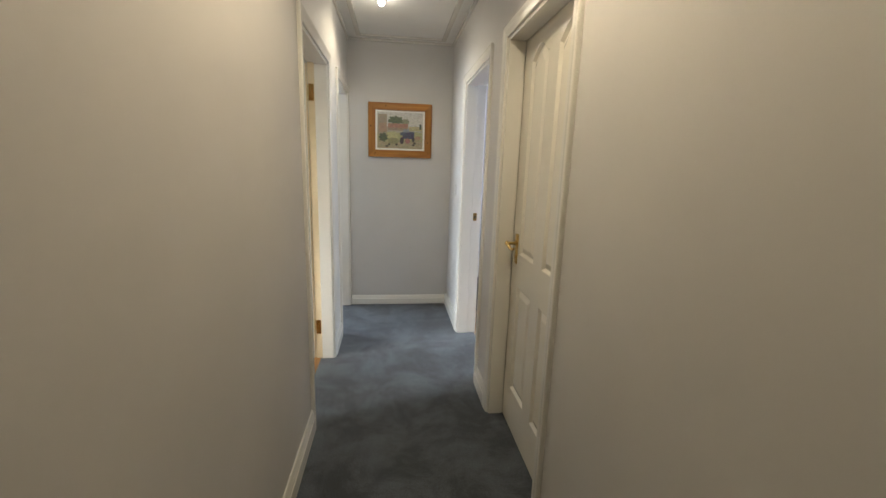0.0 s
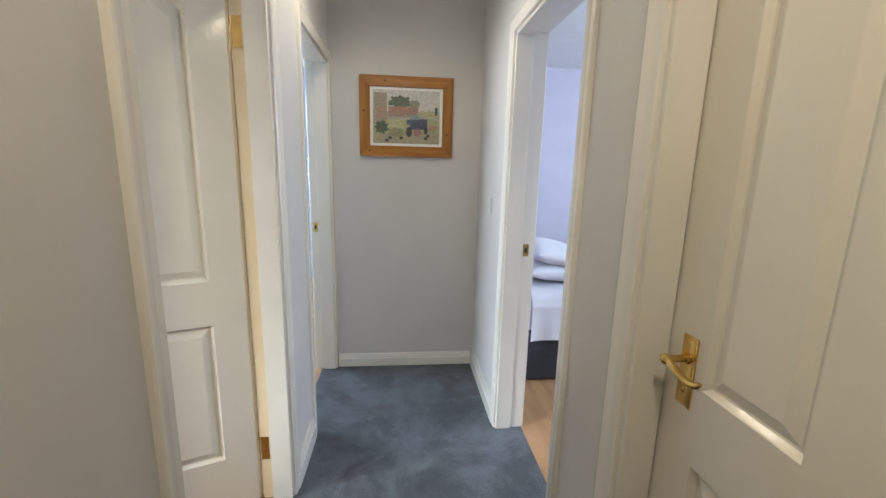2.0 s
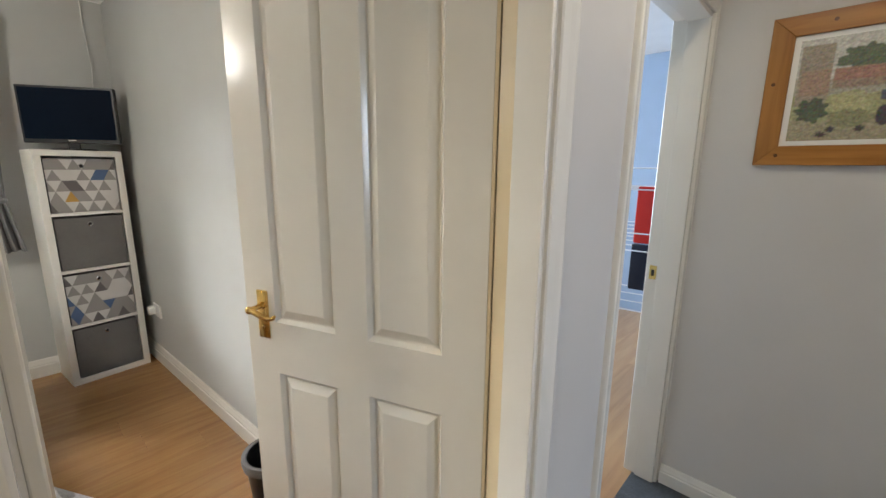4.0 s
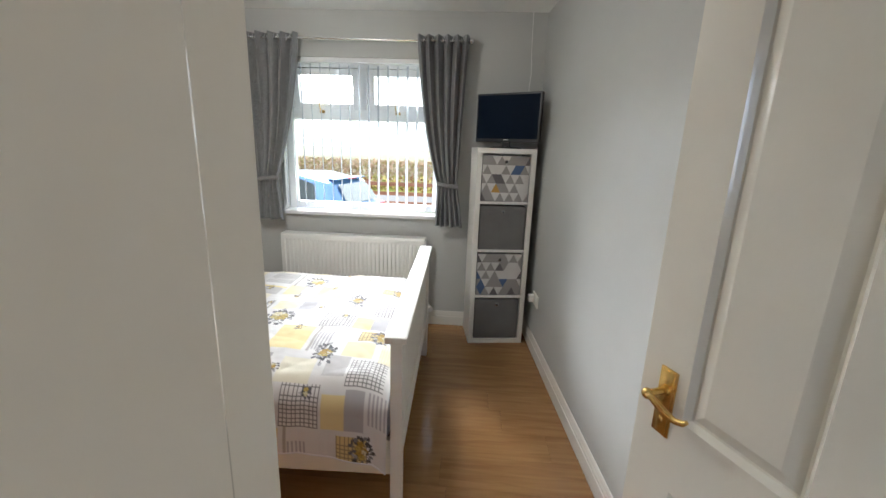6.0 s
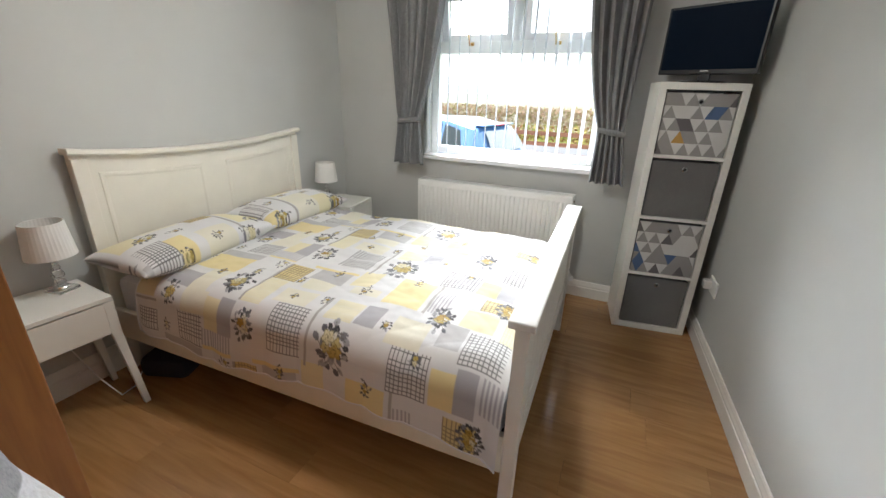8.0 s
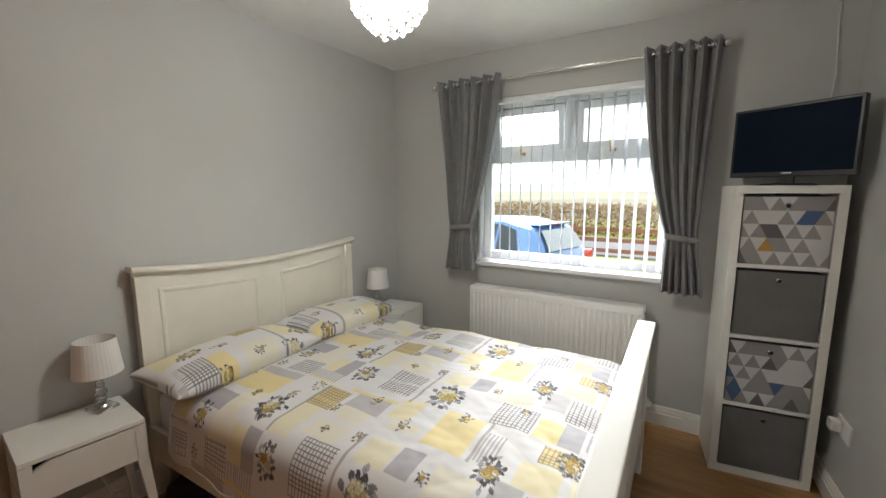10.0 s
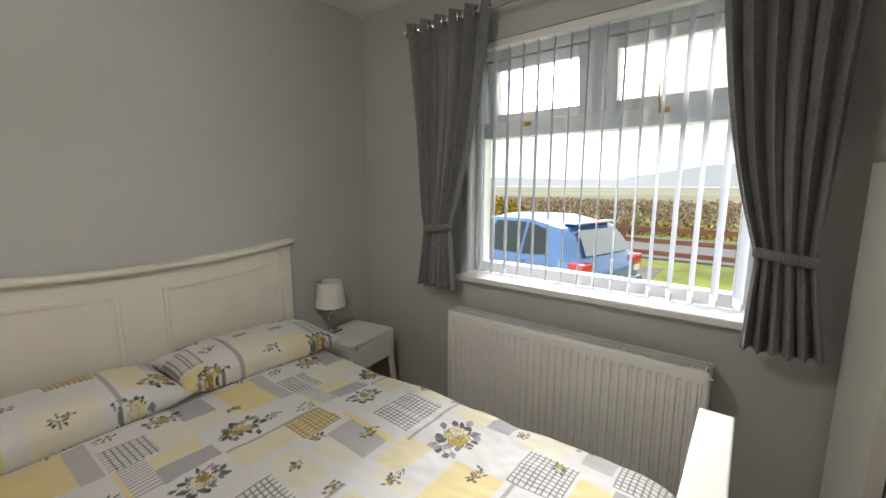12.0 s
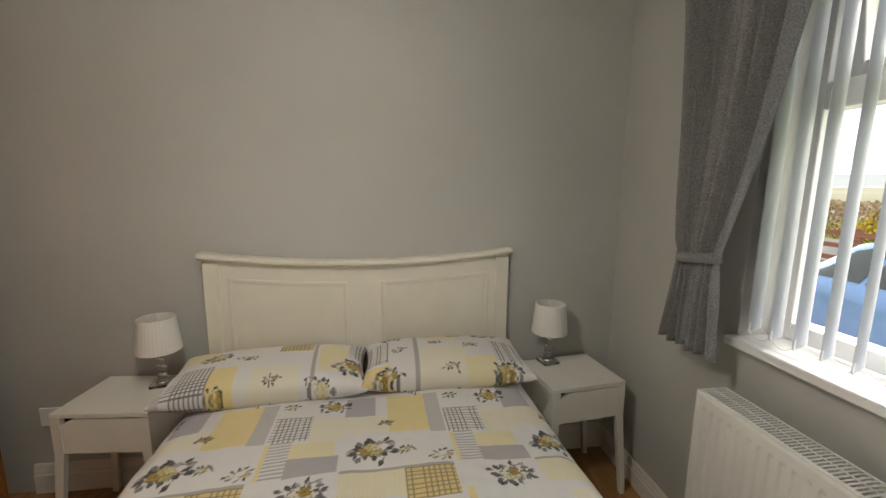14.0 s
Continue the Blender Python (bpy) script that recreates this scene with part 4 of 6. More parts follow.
def pillow(name, cx, cy, cz, w, d, h, rz, tilt, off, m_print, label, group=""):
    t = new(name)
    t.matrix_basis = BED @ pose(cx, cy, cz, tilt, 0, rz)
    solo(t, label, "pillow", group)
    n = 150
    bm = bmesh.new()
    cols = []
    gr = {}
    for side in (1, -1):
        for i in range(n + 1):
            for j in range(n + 1):
                u, v = 2 * i / n - 1, 2 * j / n - 1
                edge = max(0.0, (1 - abs(u) ** 2.4)) ** 0.42 * max(0.0, (1 - abs(v) ** 2.4)) ** 0.42
                pin = 1 - 0.055 * (1 - abs(v) ** 2) * abs(u) ** 3
                pin2 = 1 - 0.10 * (1 - abs(u) ** 2) * abs(v) ** 3
                x, y = u * w / 2 * pin, v * d / 2 * pin2
                z = side * h / 2 * edge + 0.006 * noise.noise(Vector((x * 7 + off, y * 7, 1)))
                if edge < 1e-6 and side == -1:
                    gr[side, i, j] = gr[1, i, j]
                else:
                    gr[side, i, j] = bm.verts.new((x, y, z))
                    cols.append((u * w / 2 * 1.05, v * d / 2 * 1.05))
        for i in range(n):
            for j in range(n):
                f = [gr[side, i, j], gr[side, i + 1, j], gr[side, i + 1, j + 1], gr[side, i, j + 1]]
                if len(set(f)) == 4:
                    try:
                        bm.faces.new(f)
                    except ValueError:
                        pass
    bm.verts.index_update()
    ob = part("pillow_cover", bm, m_print, t, smooth=True)
    if m_print is M_PRINT:
        cols = np.array(cols)
        ob.data.color_attributes.new("print", "FLOAT_COLOR", "POINT")
        rgb = cloth(0.39 - cols[:, 0], 0.235 + cols[:, 1], *PILLOWS[int(off)], tile=(0.82, 0.55))
        ob.data.color_attributes["print"].data.foreach_set("color", np.c_[rgb, np.ones(len(rgb))].ravel())
    return t


pillow("floral_pillow", 0.375, 0.252, 0.640, 0.77, 0.39, 0.165, 2, -1, 0, M_PRINT, "floral patchwork pillow against the headboard on the wardrobe side", "bed pillows")
pillow("floral_pillow", -0.345, 0.247, 0.646, 0.71, 0.39, 0.165, -2, -1, 1, M_PRINT, "floral patchwork pillow against the headboard on the window side", "bed pillows")


# ---- bedroom: bedside tables and lamps ----
def bedside(x0, y0, rz, label):
    w, d, h = 0.362, 0.31, 0.55
    t = thing("bedside_table", x0, y0, 0, rz, label, "bedside table", "bedside tables")
    part("top", boxes((0, 0, h - 0.018, w, d, h), bev=0.002), M_WHITEF, t)
    for a, b in ((0, 0.016), (w - 0.016, w)):
        part("side_panel", boxes((a, 0.0, h - 0.165, b, d - 0.018, h - 0.018), bev=0.0015), M_WHITEF, t)
    part("back_panel", boxes((0.016, 0.004, h - 0.165, w - 0.016, 0.016, h - 0.018)), M_WHITEF, t)
    z0, z1 = h - 0.165, h - 0.024
    bm = bmesh.new()
    prism(bm, [(0.036, z0), (w - 0.036, z0), (w - 0.036, z1 - 0.028), (w - 0.044, z1 - 0.018), (w - 0.085, z1), (0.036, z1)], 1, d - 0.018, d - 0.002)
    part("drawer_front", bm, M_WHITEF, t)
    part("drawer_inside", boxes((0.03, 0.02, z0 + 0.004, w - 0.03, d - 0.03, z1 - 0.001)), M_DARK, t)
    for sx in (0, 1):
        for sy in (0, 1):
            bm = bmesh.new()
            xa = 0.0 if sx == 0 else w
            ya = 0.02 if sy == 0 else d
            ox = -0.022 if sx == 0 else 0.022
            oy = -0.0 if sy == 0 else 0.028
            s = 1 if sx == 0 else -1
            q = 1 if sy == 0 else -1
            lo = [(xa + ox, ya + oy), (xa + ox + s * 0.022, ya + oy), (xa + ox + s * 0.022, ya + oy + q * 0.022), (xa + ox, ya + oy + q * 0.022)]
            hi = [(xa, ya), (xa + s * 0.036, ya), (xa + s * 0.036, ya + q * 0.02), (xa, ya + q * 0.02)]
            top = h - 0.02
            v0 = [bm.verts.new((*p, 0)) for p in lo]
            v1 = [bm.verts.new((*p, h - 0.165)) for p in hi]
            v2 = [bm.verts.new((*p, top)) for p in hi]
            for a, b in ((v0, v1), (v1, v2)):
                for k in range(4):
                    bm.faces.new((a[k], a[(k + 1) % 4], b[(k + 1) % 4], b[k]))
            bm.faces.new(v0)
            bm.faces.new(v2)
            part("leg", bm, M_WHITEF, t)
    return t


bedside(-3.388, 0.663, 7, "white bedside table with splayed legs and notched drawer by the radiator")
bedside(-1.482, 0.678, -5, "white bedside table with splayed legs and notched drawer by the wardrobe")


def table_lamp(x, y, z, label):
    t = thing("table_lamp", x, y, z, 12, label, "table lamp", "bedside lamps")
    bm = boxes((-0.042, -0.042, 0, 0.042, 0.042, 0.012), bev=0.002)
    part("base", bm, M_CRYSTAL, t, "square crystal foot")
    bm = bmesh.new()
    lathe(bm, [(0.026, 0.0125), (0.028, 0.016), (0.024, 0.021), (0.01, 0.023)])
    part("collar", bm, M_CHROME, t, "chrome collar", smooth=True)
    bm = bmesh.new()
    lathe(bm, [(0.012, 0.12), (0.014, 0.125), (0.012, 0.13), (0.008, 0.132), (0.008, 0.16)])
    part("lamp_holder", bm, M_CHROME, t, "chrome lamp holder", smooth=True)
    for zz, r in ((0.04, 0.02), (0.073, 0.0235), (0.104, 0.016)):
        bm = bmesh.new()
        bmesh.ops.create_icosphere(bm, subdivisions=2, radius=r, matrix=Matrix.Translation((0, 0, zz)) @ Matrix.Diagonal((1, 1, 0.85, 1)))
        part("crystal_ball", bm, M_CRYSTAL, t, "faceted crystal ball")
    bm = bmesh.new()
    k = 72
    for r0, r1, z0, z1 in ((0.086, 0.071, 0.158, 0.302),):
        out = []
        for ring, (r, zz) in enumerate(((r0, z0), (r1, z1), (r1 - 0.003, z1), (r0 - 0.003, z0))):
            out.append([bm.verts.new(((r + (0.0006 if i % 2 else 0)) * math.cos(2 * math.pi * i / k), (r + (0.0006 if i % 2 else 0)) * math.sin(2 * math.pi * i / k), zz)) for i in range(k)])
        for a in range(4):
            p, q = out[a], out[(a + 1) % 4]
            for i in range(k):
                bm.faces.new((p[i], p[(i + 1) % k], q[(i + 1) % k], q[i]))
    part("shade", bm, M_SHADE, t, "pleated white fabric shade")
    return t


table_lamp(-3.15, 0.74, 0.5505, "unlit crystal lamp with white shade on the table by the radiator")
table_lamp(-1.395, 0.755, 0.5505, "unlit crystal lamp with white shade on the table by the wardrobe")

# ---- bedroom: radiator ----
rad = thing("radiator", WX, 1.435, 0.16, 0, "white double-panel steel radiator on the wall under the window", "radiator")
RW, RH = 1.148, 0.603
bm = bmesh.new()
prof = []
nf = 34
pitch = (RW - 0.03) / nf
for i in range(nf):
    y = 0.015 + i * pitch
    prof += [(0.160, y), (0.160, y + pitch * 0.45), (0.153, y + pitch * 0.6), (0.153, y + pitch * 0.85)]
prof.append((0.160, RW - 0.015))
levels = [(0.0, -0.004), (0.012, 0.0), (0.04, 0.0), (0.055, 1.0), (RH - 0.055, 1.0), (RH - 0.04, 0.0), (RH - 0.012, 0.0), (RH, -0.004)]
rows = []
for z, k in levels:
    row = [bm.verts.new((0.12, 0.0, z)), bm.verts.new((0.158 + min(k, 0), 0.002, z))]
    for x, y in prof:
        xx = 0.160 + min(k, 0) if k <= 0 else x
        row.append(bm.verts.new((xx, y, z)))
    row += [bm.verts.new((0.158 + min(k, 0), RW - 0.002, z)), bm.verts.new((0.12, RW, z))]
    rows.append(row)
for a, b in zip(rows, rows[1:]):
    for i in range(len(a) - 1):
        bm.faces.new((a[i], a[i + 1], b[i + 1], b[i]))
part("front_panel", bm, M_RAD, rad)
part("back_panel", boxes((0.055, 0.004, 0.01, 0.068, RW - 0.004, RH - 0.01), bev=0.002), M_RAD, rad)
part("end_cover", boxes((0.055, -0.001, 0.008, 0.158, 0.001, RH), bev=0.0), M_RAD, rad)
part("end_cover", boxes((0.055, RW - 0.001, 0.008, 0.158, RW + 0.001, RH), bev=0.0), M_RAD, rad)
bm = boxes((0.055, 0.002, RH - 0.004, 0.064, RW - 0.002, RH + 0.002), (0.146, 0.002, RH - 0.004, 0.157, RW - 0.002, RH + 0.002), (0.103, 0.002, RH - 0.004, 0.109, RW - 0.002, RH + 0.002))
for i in range(96):
    y = 0.006 + (RW - 0.012) * i / 96
    box(bm, 0.064, y, RH - 0.003, 0.146, y + 0.005, RH + 0.001)
part("top_grille", bm, M_RAD, rad)
part("fin_pack", boxes((0.068, 0.02, 0.03, 0.118, RW - 0.02, RH - 0.04)), M_BOXF, rad)
for y in (-0.03, RW + 0.03):
    bm = bmesh.new()
    tube(bm, [(0.10, 0 if y < 0 else RW, 0.03), (0.10, y, 0.03), (0.10, y, 0.0), (0.10, y, -0.16)], 0.0075)
    cyl(bm, (0.10, y, 0.0), (0.10, y, 0.055), 0.014)
    if y > 0:
        cyl(bm, (0.10, y, 0.03), (0.16, y + 0.03, 0.03), 0.018, 0.02)
    part("valve", bm, M_PLASTIC, rad, smooth=True)
for y in (0.2, RW - 0.23):
    part("bracket", boxes((0.0, y, 0.12, 0.055, y + 0.03, 0.5)), M_RAD, rad)
bm = bmesh.new()
cyl(bm, (0.14, RW - 0.0, RH - 0.03), (0.14, RW + 0.012, RH - 0.03), 0.008)
part("bleed_valve", bm, M_CHROME, rad)

# ---- bedroom: cube unit, fabric boxes and television ----
UM = (-3.20, 2.952, 0, 8.0)
unit = thing("cube_shelf_unit", *UM, "tall white four-cube shelf unit holding fabric boxes in the corner", "shelf unit")
UW, UD, UH, B = 0.42, 0.30, 1.47, 0.036
part("side_panel", boxes((-UD, 0, B, 0, B, UH - B), bev=0.0012), M_WHITEF, unit)
part("side_panel", boxes((-UD, UW - B, B, 0, UW, UH - B), bev=0.0012), M_WHITEF, unit)
part("top_panel", boxes((-UD, 0, UH - B, 0, UW, UH), bev=0.0012), M_WHITEF, unit)
part("bottom_panel", boxes((-UD, 0, 0, 0, UW, B), bev=0.0012), M_WHITEF, unit)
part("back_panel", boxes((-UD - 0.004, 0.002, 0.002, -UD, UW - 0.002, UH - 0.002)), M_WHITEF, unit)
cube = (UH - 2 * B - 3 * 0.018) / 4
for k in (1, 2, 3):
    z = B + k * cube + (k - 1) * 0.018
    part("shelf", boxes((-UD, B, z, -0.001, UW - B, z + 0.018), bev=0.001), M_WHITEF, unit)


def fabric_box(k, patterned, seed, label):
    z = B + k * (cube + 0.018)
    t = new("fabric_storage_box")
    t.matrix_basis = pose(*UM[:3], 0, 0, UM[3]) @ pose(-0.006, B + 0.006, z + 0.001)
    solo(t, label, "storage box", "boxes in the shelf unit")
    w, h = UW - 2 * B - 0.012, cube - 0.016
    body = M_BOXF
    part("box_body", boxes((-0.27, 0, 0, -0.003, w, h), bev=0.004), body, t)
    if patterned:
        rnd = random.Random(seed)
        bm = bmesh.new()
        nr, nc = 5, 5
        sx, sz = w / nc, h / nr
        mats = [M_TRIW, M_TRIG, M_TRID, M_TRIB, M_TRIY]
        x = -0.001
        special = {1: {(1, 3): 4, (3, 7): 3, (3, 8): 3, (2, 3): 2, (2, 4): 2}, 2: {(1, 6): 3, (0, 1): 3, (1, 1): 3, (2, 0): 3, (0, 4): 2}}[seed]
        for r in range(nr):
            for c in range(2 * nc + 1):
                y0 = (c - 1) * sx / 2
                up = (c + r) % 2 == 0
                pts = [(y0, r * sz), (y0 + sx, r * sz), (y0 + sx / 2, (r + 1) * sz)] if up else [(y0, (r + 1) * sz), (y0 + sx, (r + 1) * sz), (y0 + sx / 2, r * sz)]
                cl = [(min(max(a, 0.0), w), b) for a, b in pts]
                if c == 0 or c == 2 * nc:
                    xm = 0.0 if c == 0 else w
                    cl = [(xm, r * sz), (xm, (r + 1) * sz), (xm + (sx / 2 if c == 0 else -sx / 2), r * sz if up else (r + 1) * sz)]
                f = bm.faces.new([bm.verts.new((x, a, b)) for a, b in cl])
                f.material_index = special.get((r, c), rnd.choice((0, 0, 0, 0, 1)) if not up else rnd.choice((1, 2, 1, 1, 0)))
        part("box_front", bm, mats, t, "triangle-print fabric in grey, white, blue and mustard")
    bm = bmesh.new()
    n = 20
    for a, b in ((0.0095, 0.0135),):
        r0 = [bm.verts.new((0.0015, w / 2 + a * math.cos(q), h - 0.042 + a * math.sin(q))) for q in (2 * math.pi * i / n for i in range(n))]
        r1 = [bm.verts.new((0.0005, w / 2 + b * math.cos(q), h - 0.042 + b * math.sin(q))) for q in (2 * math.pi * i / n for i in range(n))]
        for i in range(n):
            bm.faces.new((r0[i], r0[(i + 1) % n], r1[(i + 1) % n], r1[i]))
    part("eyelet_ring", bm, M_CHROME, t, "metal finger-hole ring")
    bm = bmesh.new()
    cyl(bm, (-0.002, w / 2, h - 0.042), (0.0006, w / 2, h - 0.042), 0.0096)
    part("finger_hole", bm, M_DARK, t)


fabric_box(3, True, 1, "fabric box with grey, blue and mustard triangles in the top cube")
fabric_box(2, False, 0, "plain grey fabric box in the second cube of the shelf unit")
fabric_box(1, True, 2, "fabric box with grey, white and blue triangles in the third cube")
fabric_box(0, False, 0, "plain grey fabric box in the bottom cube of the shelf unit")

tv = thing("television", -3.36, 3.17, UH, 0, "small black flat television standing on top of the shelf unit", "television")
tv.matrix_basis = pose(-3.315, 3.15, UH, 0, 0, -31)
part("casing", boxes((-0.03, -0.247, 0.042, 0.006, 0.247, 0.374), bev=0.005), M_BLACK, tv)
part("screen", boxes((0.006, -0.234, 0.066, 0.0075, 0.234, 0.361)), M_SCREEN, tv)
part("badge", boxes((0.0072, -0.02, 0.056, 0.0085, 0.02, 0.062)), M_CHROME, tv)
bm = boxes((-0.012, -0.03, 0.008, 0.0, 0.03, 0.06), bev=0.002)
part("stand_neck", bm, M_BLACK, tv)
bm = bmesh.new()
lathe(bm, [(0.12, 0), (0.12, 0.004), (0.11, 0.009), (0.03, 0.012)], seg=32)
bmesh.ops.scale(bm, vec=(0.65, 1, 1), verts=bm.verts[:])
part("stand_base", bm, M_BLACK, tv, smooth=True)
bm = bmesh.new()
tube(bm, [(WX + 0.012, 3.30, 2.41), (WX + 0.012, 3.305, 2.2), (WX + 0.02, 3.315, 2.0), (WX + 0.03, 3.30, 1.8), (WX + 0.08, 3.27, 1.72)], 0.003)
solo(part("aerial_cable", bm, M_PLASTIC, None, smooth=True), "thin white aerial cable running down the corner to the television", "cable")
so = thing("wall_socket", -3.16, tv_wall_y(-3.16) - 0.001, 0.40, 3.5, "white double wall socket with a plugged-in adaptor near the floor", "wall socket")
part("socket_plate", boxes((-0.073, -0.01, -0.043, 0.073, 0, 0.043), bev=0.002), M_PLASTIC, so)
part("plug", boxes((-0.06, -0.05, -0.025, -0.01, -0.01, 0.025), bev=0.006), M_PLASTIC, so)
so2 = thing("wall_socket", -0.86, HW + 0.001, 0.37, 180, "white single wall socket on the headboard wall beside the wardrobe", "wall socket")
part("socket_plate", boxes((-0.043, -0.01, -0.043, 0.043, 0, 0.043), bev=0.002), M_PLASTIC, so2)


# ---- bedroom: curtains, rod and blind ----
RODZ, RODX = 2.19, -3.425
rod = thing("curtain_rod", RODX, 0, RODZ, 0, "polished chrome curtain rod with ball finials above the window", "curtain rod")
bm = bmesh.new()
cyl(bm, (0, 1.125, 0), (0, 2.855, 0), 0.0095)
part("pole", bm, M_CHROME, rod, smooth=True)
for y in (1.108, 2.872):
    bm = bmesh.new()
    ball(bm, (0, y, 0), 0.0235, 20)
    cyl(bm, (0, y - 0.03 if y > 2 else y + 0.03, 0), (0, y, 0), 0.013)
    part("finial", bm, M_CHROME, rod, smooth=True)
for y in (1.16, 2.83):
    bm = bmesh.new()
    cyl(bm, (WX - RODX, y, -0.01), (0, y, -0.01), 0.006)
    cyl(bm, (WX - RODX, y, -0.01), (WX - RODX + 0.006, y, -0.01), 0.022)
    part("bracket", bm, M_CHROME, rod, smooth=True)


def smooth01(t):
    t = min(1.0, max(0.0, t))
    return t * t * (3 - 2 * t)


def curtain(name, top, tie, bot, inner, label, folds=5.5):
    """top, tie, bot: the y-range at the rod, at the tieback and at the hem; inner: +1 where the free edge is at the high y."""
    zt, zm, zb = RODZ + 0.035, 1.185, 0.868
    def f(u, v):
        z = zt + (zb - zt) * v
        if z > zm:
            k = (zt - z) / (zt - zm)
            ka = k ** 0.85
            if inner > 0:
                a = top[0] + (tie[0] - top[0]) * ka
                b = top[1] + (tie[1] - top[1]) * (0.55 * k + 0.45 * k ** 3)
            else:
                a = top[0] + (tie[0] - top[0]) * (0.55 * k + 0.45 * k ** 3)
                b = top[1] + (tie[1] - top[1]) * ka
            amp = 0.042 * (1 - k) + 0.018 * k
            dx = 0.02 * smooth01(k)
        else:
            k = (zm - z) / (zm - zb)
            a = tie[0] + (bot[0] - tie[0]) * k
            b = tie[1] + (bot[1] - tie[1]) * k
            amp = 0.016 + 0.014 * k
            dx = 0.02
        pinch = math.exp(-((z - zm) / 0.03) ** 2)
        ph = 2 * math.pi * folds * u
        w = math.sin(ph) + 0.25 * math.sin(2.3 * ph + 1 + 2 * k) * (v > 0.05)
        x = RODX + amp * (1 - 0.5 * pinch) * w + dx + 0.006 * noise.noise(Vector((u * 6, z * 3, folds)))
        y = a + (b - a) * (u + 0.012 * math.sin(2 * ph))
        return (x, y, z + 0.004 * math.sin(ph * 0.5) * v)
    c = thing(name, 0, 0, 0, 0, label, "curtain", "curtains at the window")
    bm = sheet(f, 150, 70)
    ob = part("drape", bm, M_CURT, c, smooth=True)
    sol = ob.modifiers.new("thickness", "SOLIDIFY")
    sol.thickness = 0.002
    n = int(folds * 2)
    for i in range(n):
        uu_ = (i + 0.5) / n * (n / (2 * folds))
        y = top[0] + (top[1] - top[0]) * min(1, (i + 0.0) / (2 * folds))
        if i == 0:
            continue
        bm = bmesh.new()
        m = Matrix.Translation((RODX, y, RODZ)) @ pose(0, 0, 0, 90, 0, 28 if i % 2 else -28)
        pts = [m @ Vector((0.021 * math.cos(a), 0.021 * math.sin(a), 0)) for a in (2 * math.pi * q / 16 for q in range(17))]
        tube(bm, pts, 0.004, 6)
        part("eyelet", bm, M_CHROME, c, "chrome eyelet", smooth=True)
    bm = bmesh.new()
    a, b = tie
    pts = []
    n = 40
    for q in range(n + 1):
        t = 2 * math.pi * q / n
        pts.append((RODX + 0.02 + 0.030 * math.cos(t), (a + b) / 2 + (b - a + 0.016) / 2 * math.sin(t), zm + 0.0 + 0.012 * math.sin(t) * inner))
    rings = [[bm.verts.new((x, y, z + dz)) for dz in (-0.017, 0.017)] for x, y, z in pts[:-1]]
    for i in range(n):
        p, q = rings[i], rings[(i + 1) % n]
        bm.faces.new((p[0], q[0], q[1], p[1]))
    ob = part("tieback", bm, M_CURT, c, "matching fabric tieback band", smooth=True)
    s = ob.modifiers.new("thickness", "SOLIDIFY")
    s.thickness = 0.003
    return c


curtain("curtain", (1.125, 1.63), (1.245, 1.425), (1.215, 1.462), 1, "grey flecked eyelet curtain tied back on the bed side")
curtain("curtain", (2.49, 2.858), (2.665, 2.815), (2.655, 2.865), -1, "grey flecked eyelet curtain tied back on the shelf unit side", 5.5)

blind = thing("vertical_blind", WX - 0.028, 0, 0, 0, "white vertical slat blind turned open in the window recess", "blind")
part("head_rail", boxes((-0.022, W0 + 0.006, WZ1 - 0.035, 0.022, W1 - 0.006, WZ1 - 0.001), bev=0.003), M_UPVC, blind)
SA = radians(20)
ns = 17
step = (W1 - W0 - 0.06) / (ns - 1)
slat_me = None
ZS0, ZS1 = WZ0 + 0.032, WZ1 - 0.045
for i in range(ns):
    y = W0 + 0.03 + i * step
    if slat_me is None:
        def sl(u, v):
            s = (u - 0.5) * 0.089
            return (s, 0.006 * (1 - (2 * u - 1) ** 2), ZS0 + (ZS1 - ZS0) * v)
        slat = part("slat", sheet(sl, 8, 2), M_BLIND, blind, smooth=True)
        slat_me = slat.data
    else:
        slat = new("slat", slat_me)
        slat.parent = blind
    slat.matrix_basis = pose(0, y, 0, 0, 0, math.degrees(SA) + 1.2 * math.sin(i * 2.1))
    bm = boxes((-0.040, -0.003, ZS0 - 0.005, 0.040, 0.003, ZS0 + 0.028), bev=0.002)
    w = part("slat_weight", bm, M_UPVC, blind)
    w.matrix_basis = slat.matrix_basis.copy()
for side in (-1, 1):
    bm = bmesh.new()
    for i in range(ns - 1):
        ya = W0 + 0.03 + i * step + side * 0.036 * math.sin(SA)
        pts = [(side * 0.036 * math.cos(SA), ya + step * q / 6, ZS0 + 0.004 - 0.022 * (1 - (2 * q / 6 - 1) ** 2)) for q in range(7)]
        tube(bm, pts, 0.0012, 4)
    part("link_chain", bm, M_PLASTIC, blind, "thin white bead chain")

# ---- bedroom: pendant ----
pend = thing("crystal_pendant_light", -1.98, 1.86, H, 0, "lit pendant lamp with white drum shade and hanging crystal drops", "ceiling light")
bm = bmesh.new()
lathe(bm, [(0.05, 0), (0.05, -0.012), (0.02, -0.03), (0.004, -0.03)])
part("ceiling_rose", bm, M_CHROME, pend, smooth=True)
bm = bmesh.new()
lathe(bm, [(0.13, -0.155), (0.132, -0.155), (0.132, -0.315), (0.13, -0.315), (0.129, -0.25)], seg=48, close=False)
sh = part("shade", bm, M_LAMPG, pend, "glowing white drum shade", smooth=True)
bm = bmesh.new()
cyl(bm, (0, 0, -0.03), (0, 0, -0.20), 0.004)
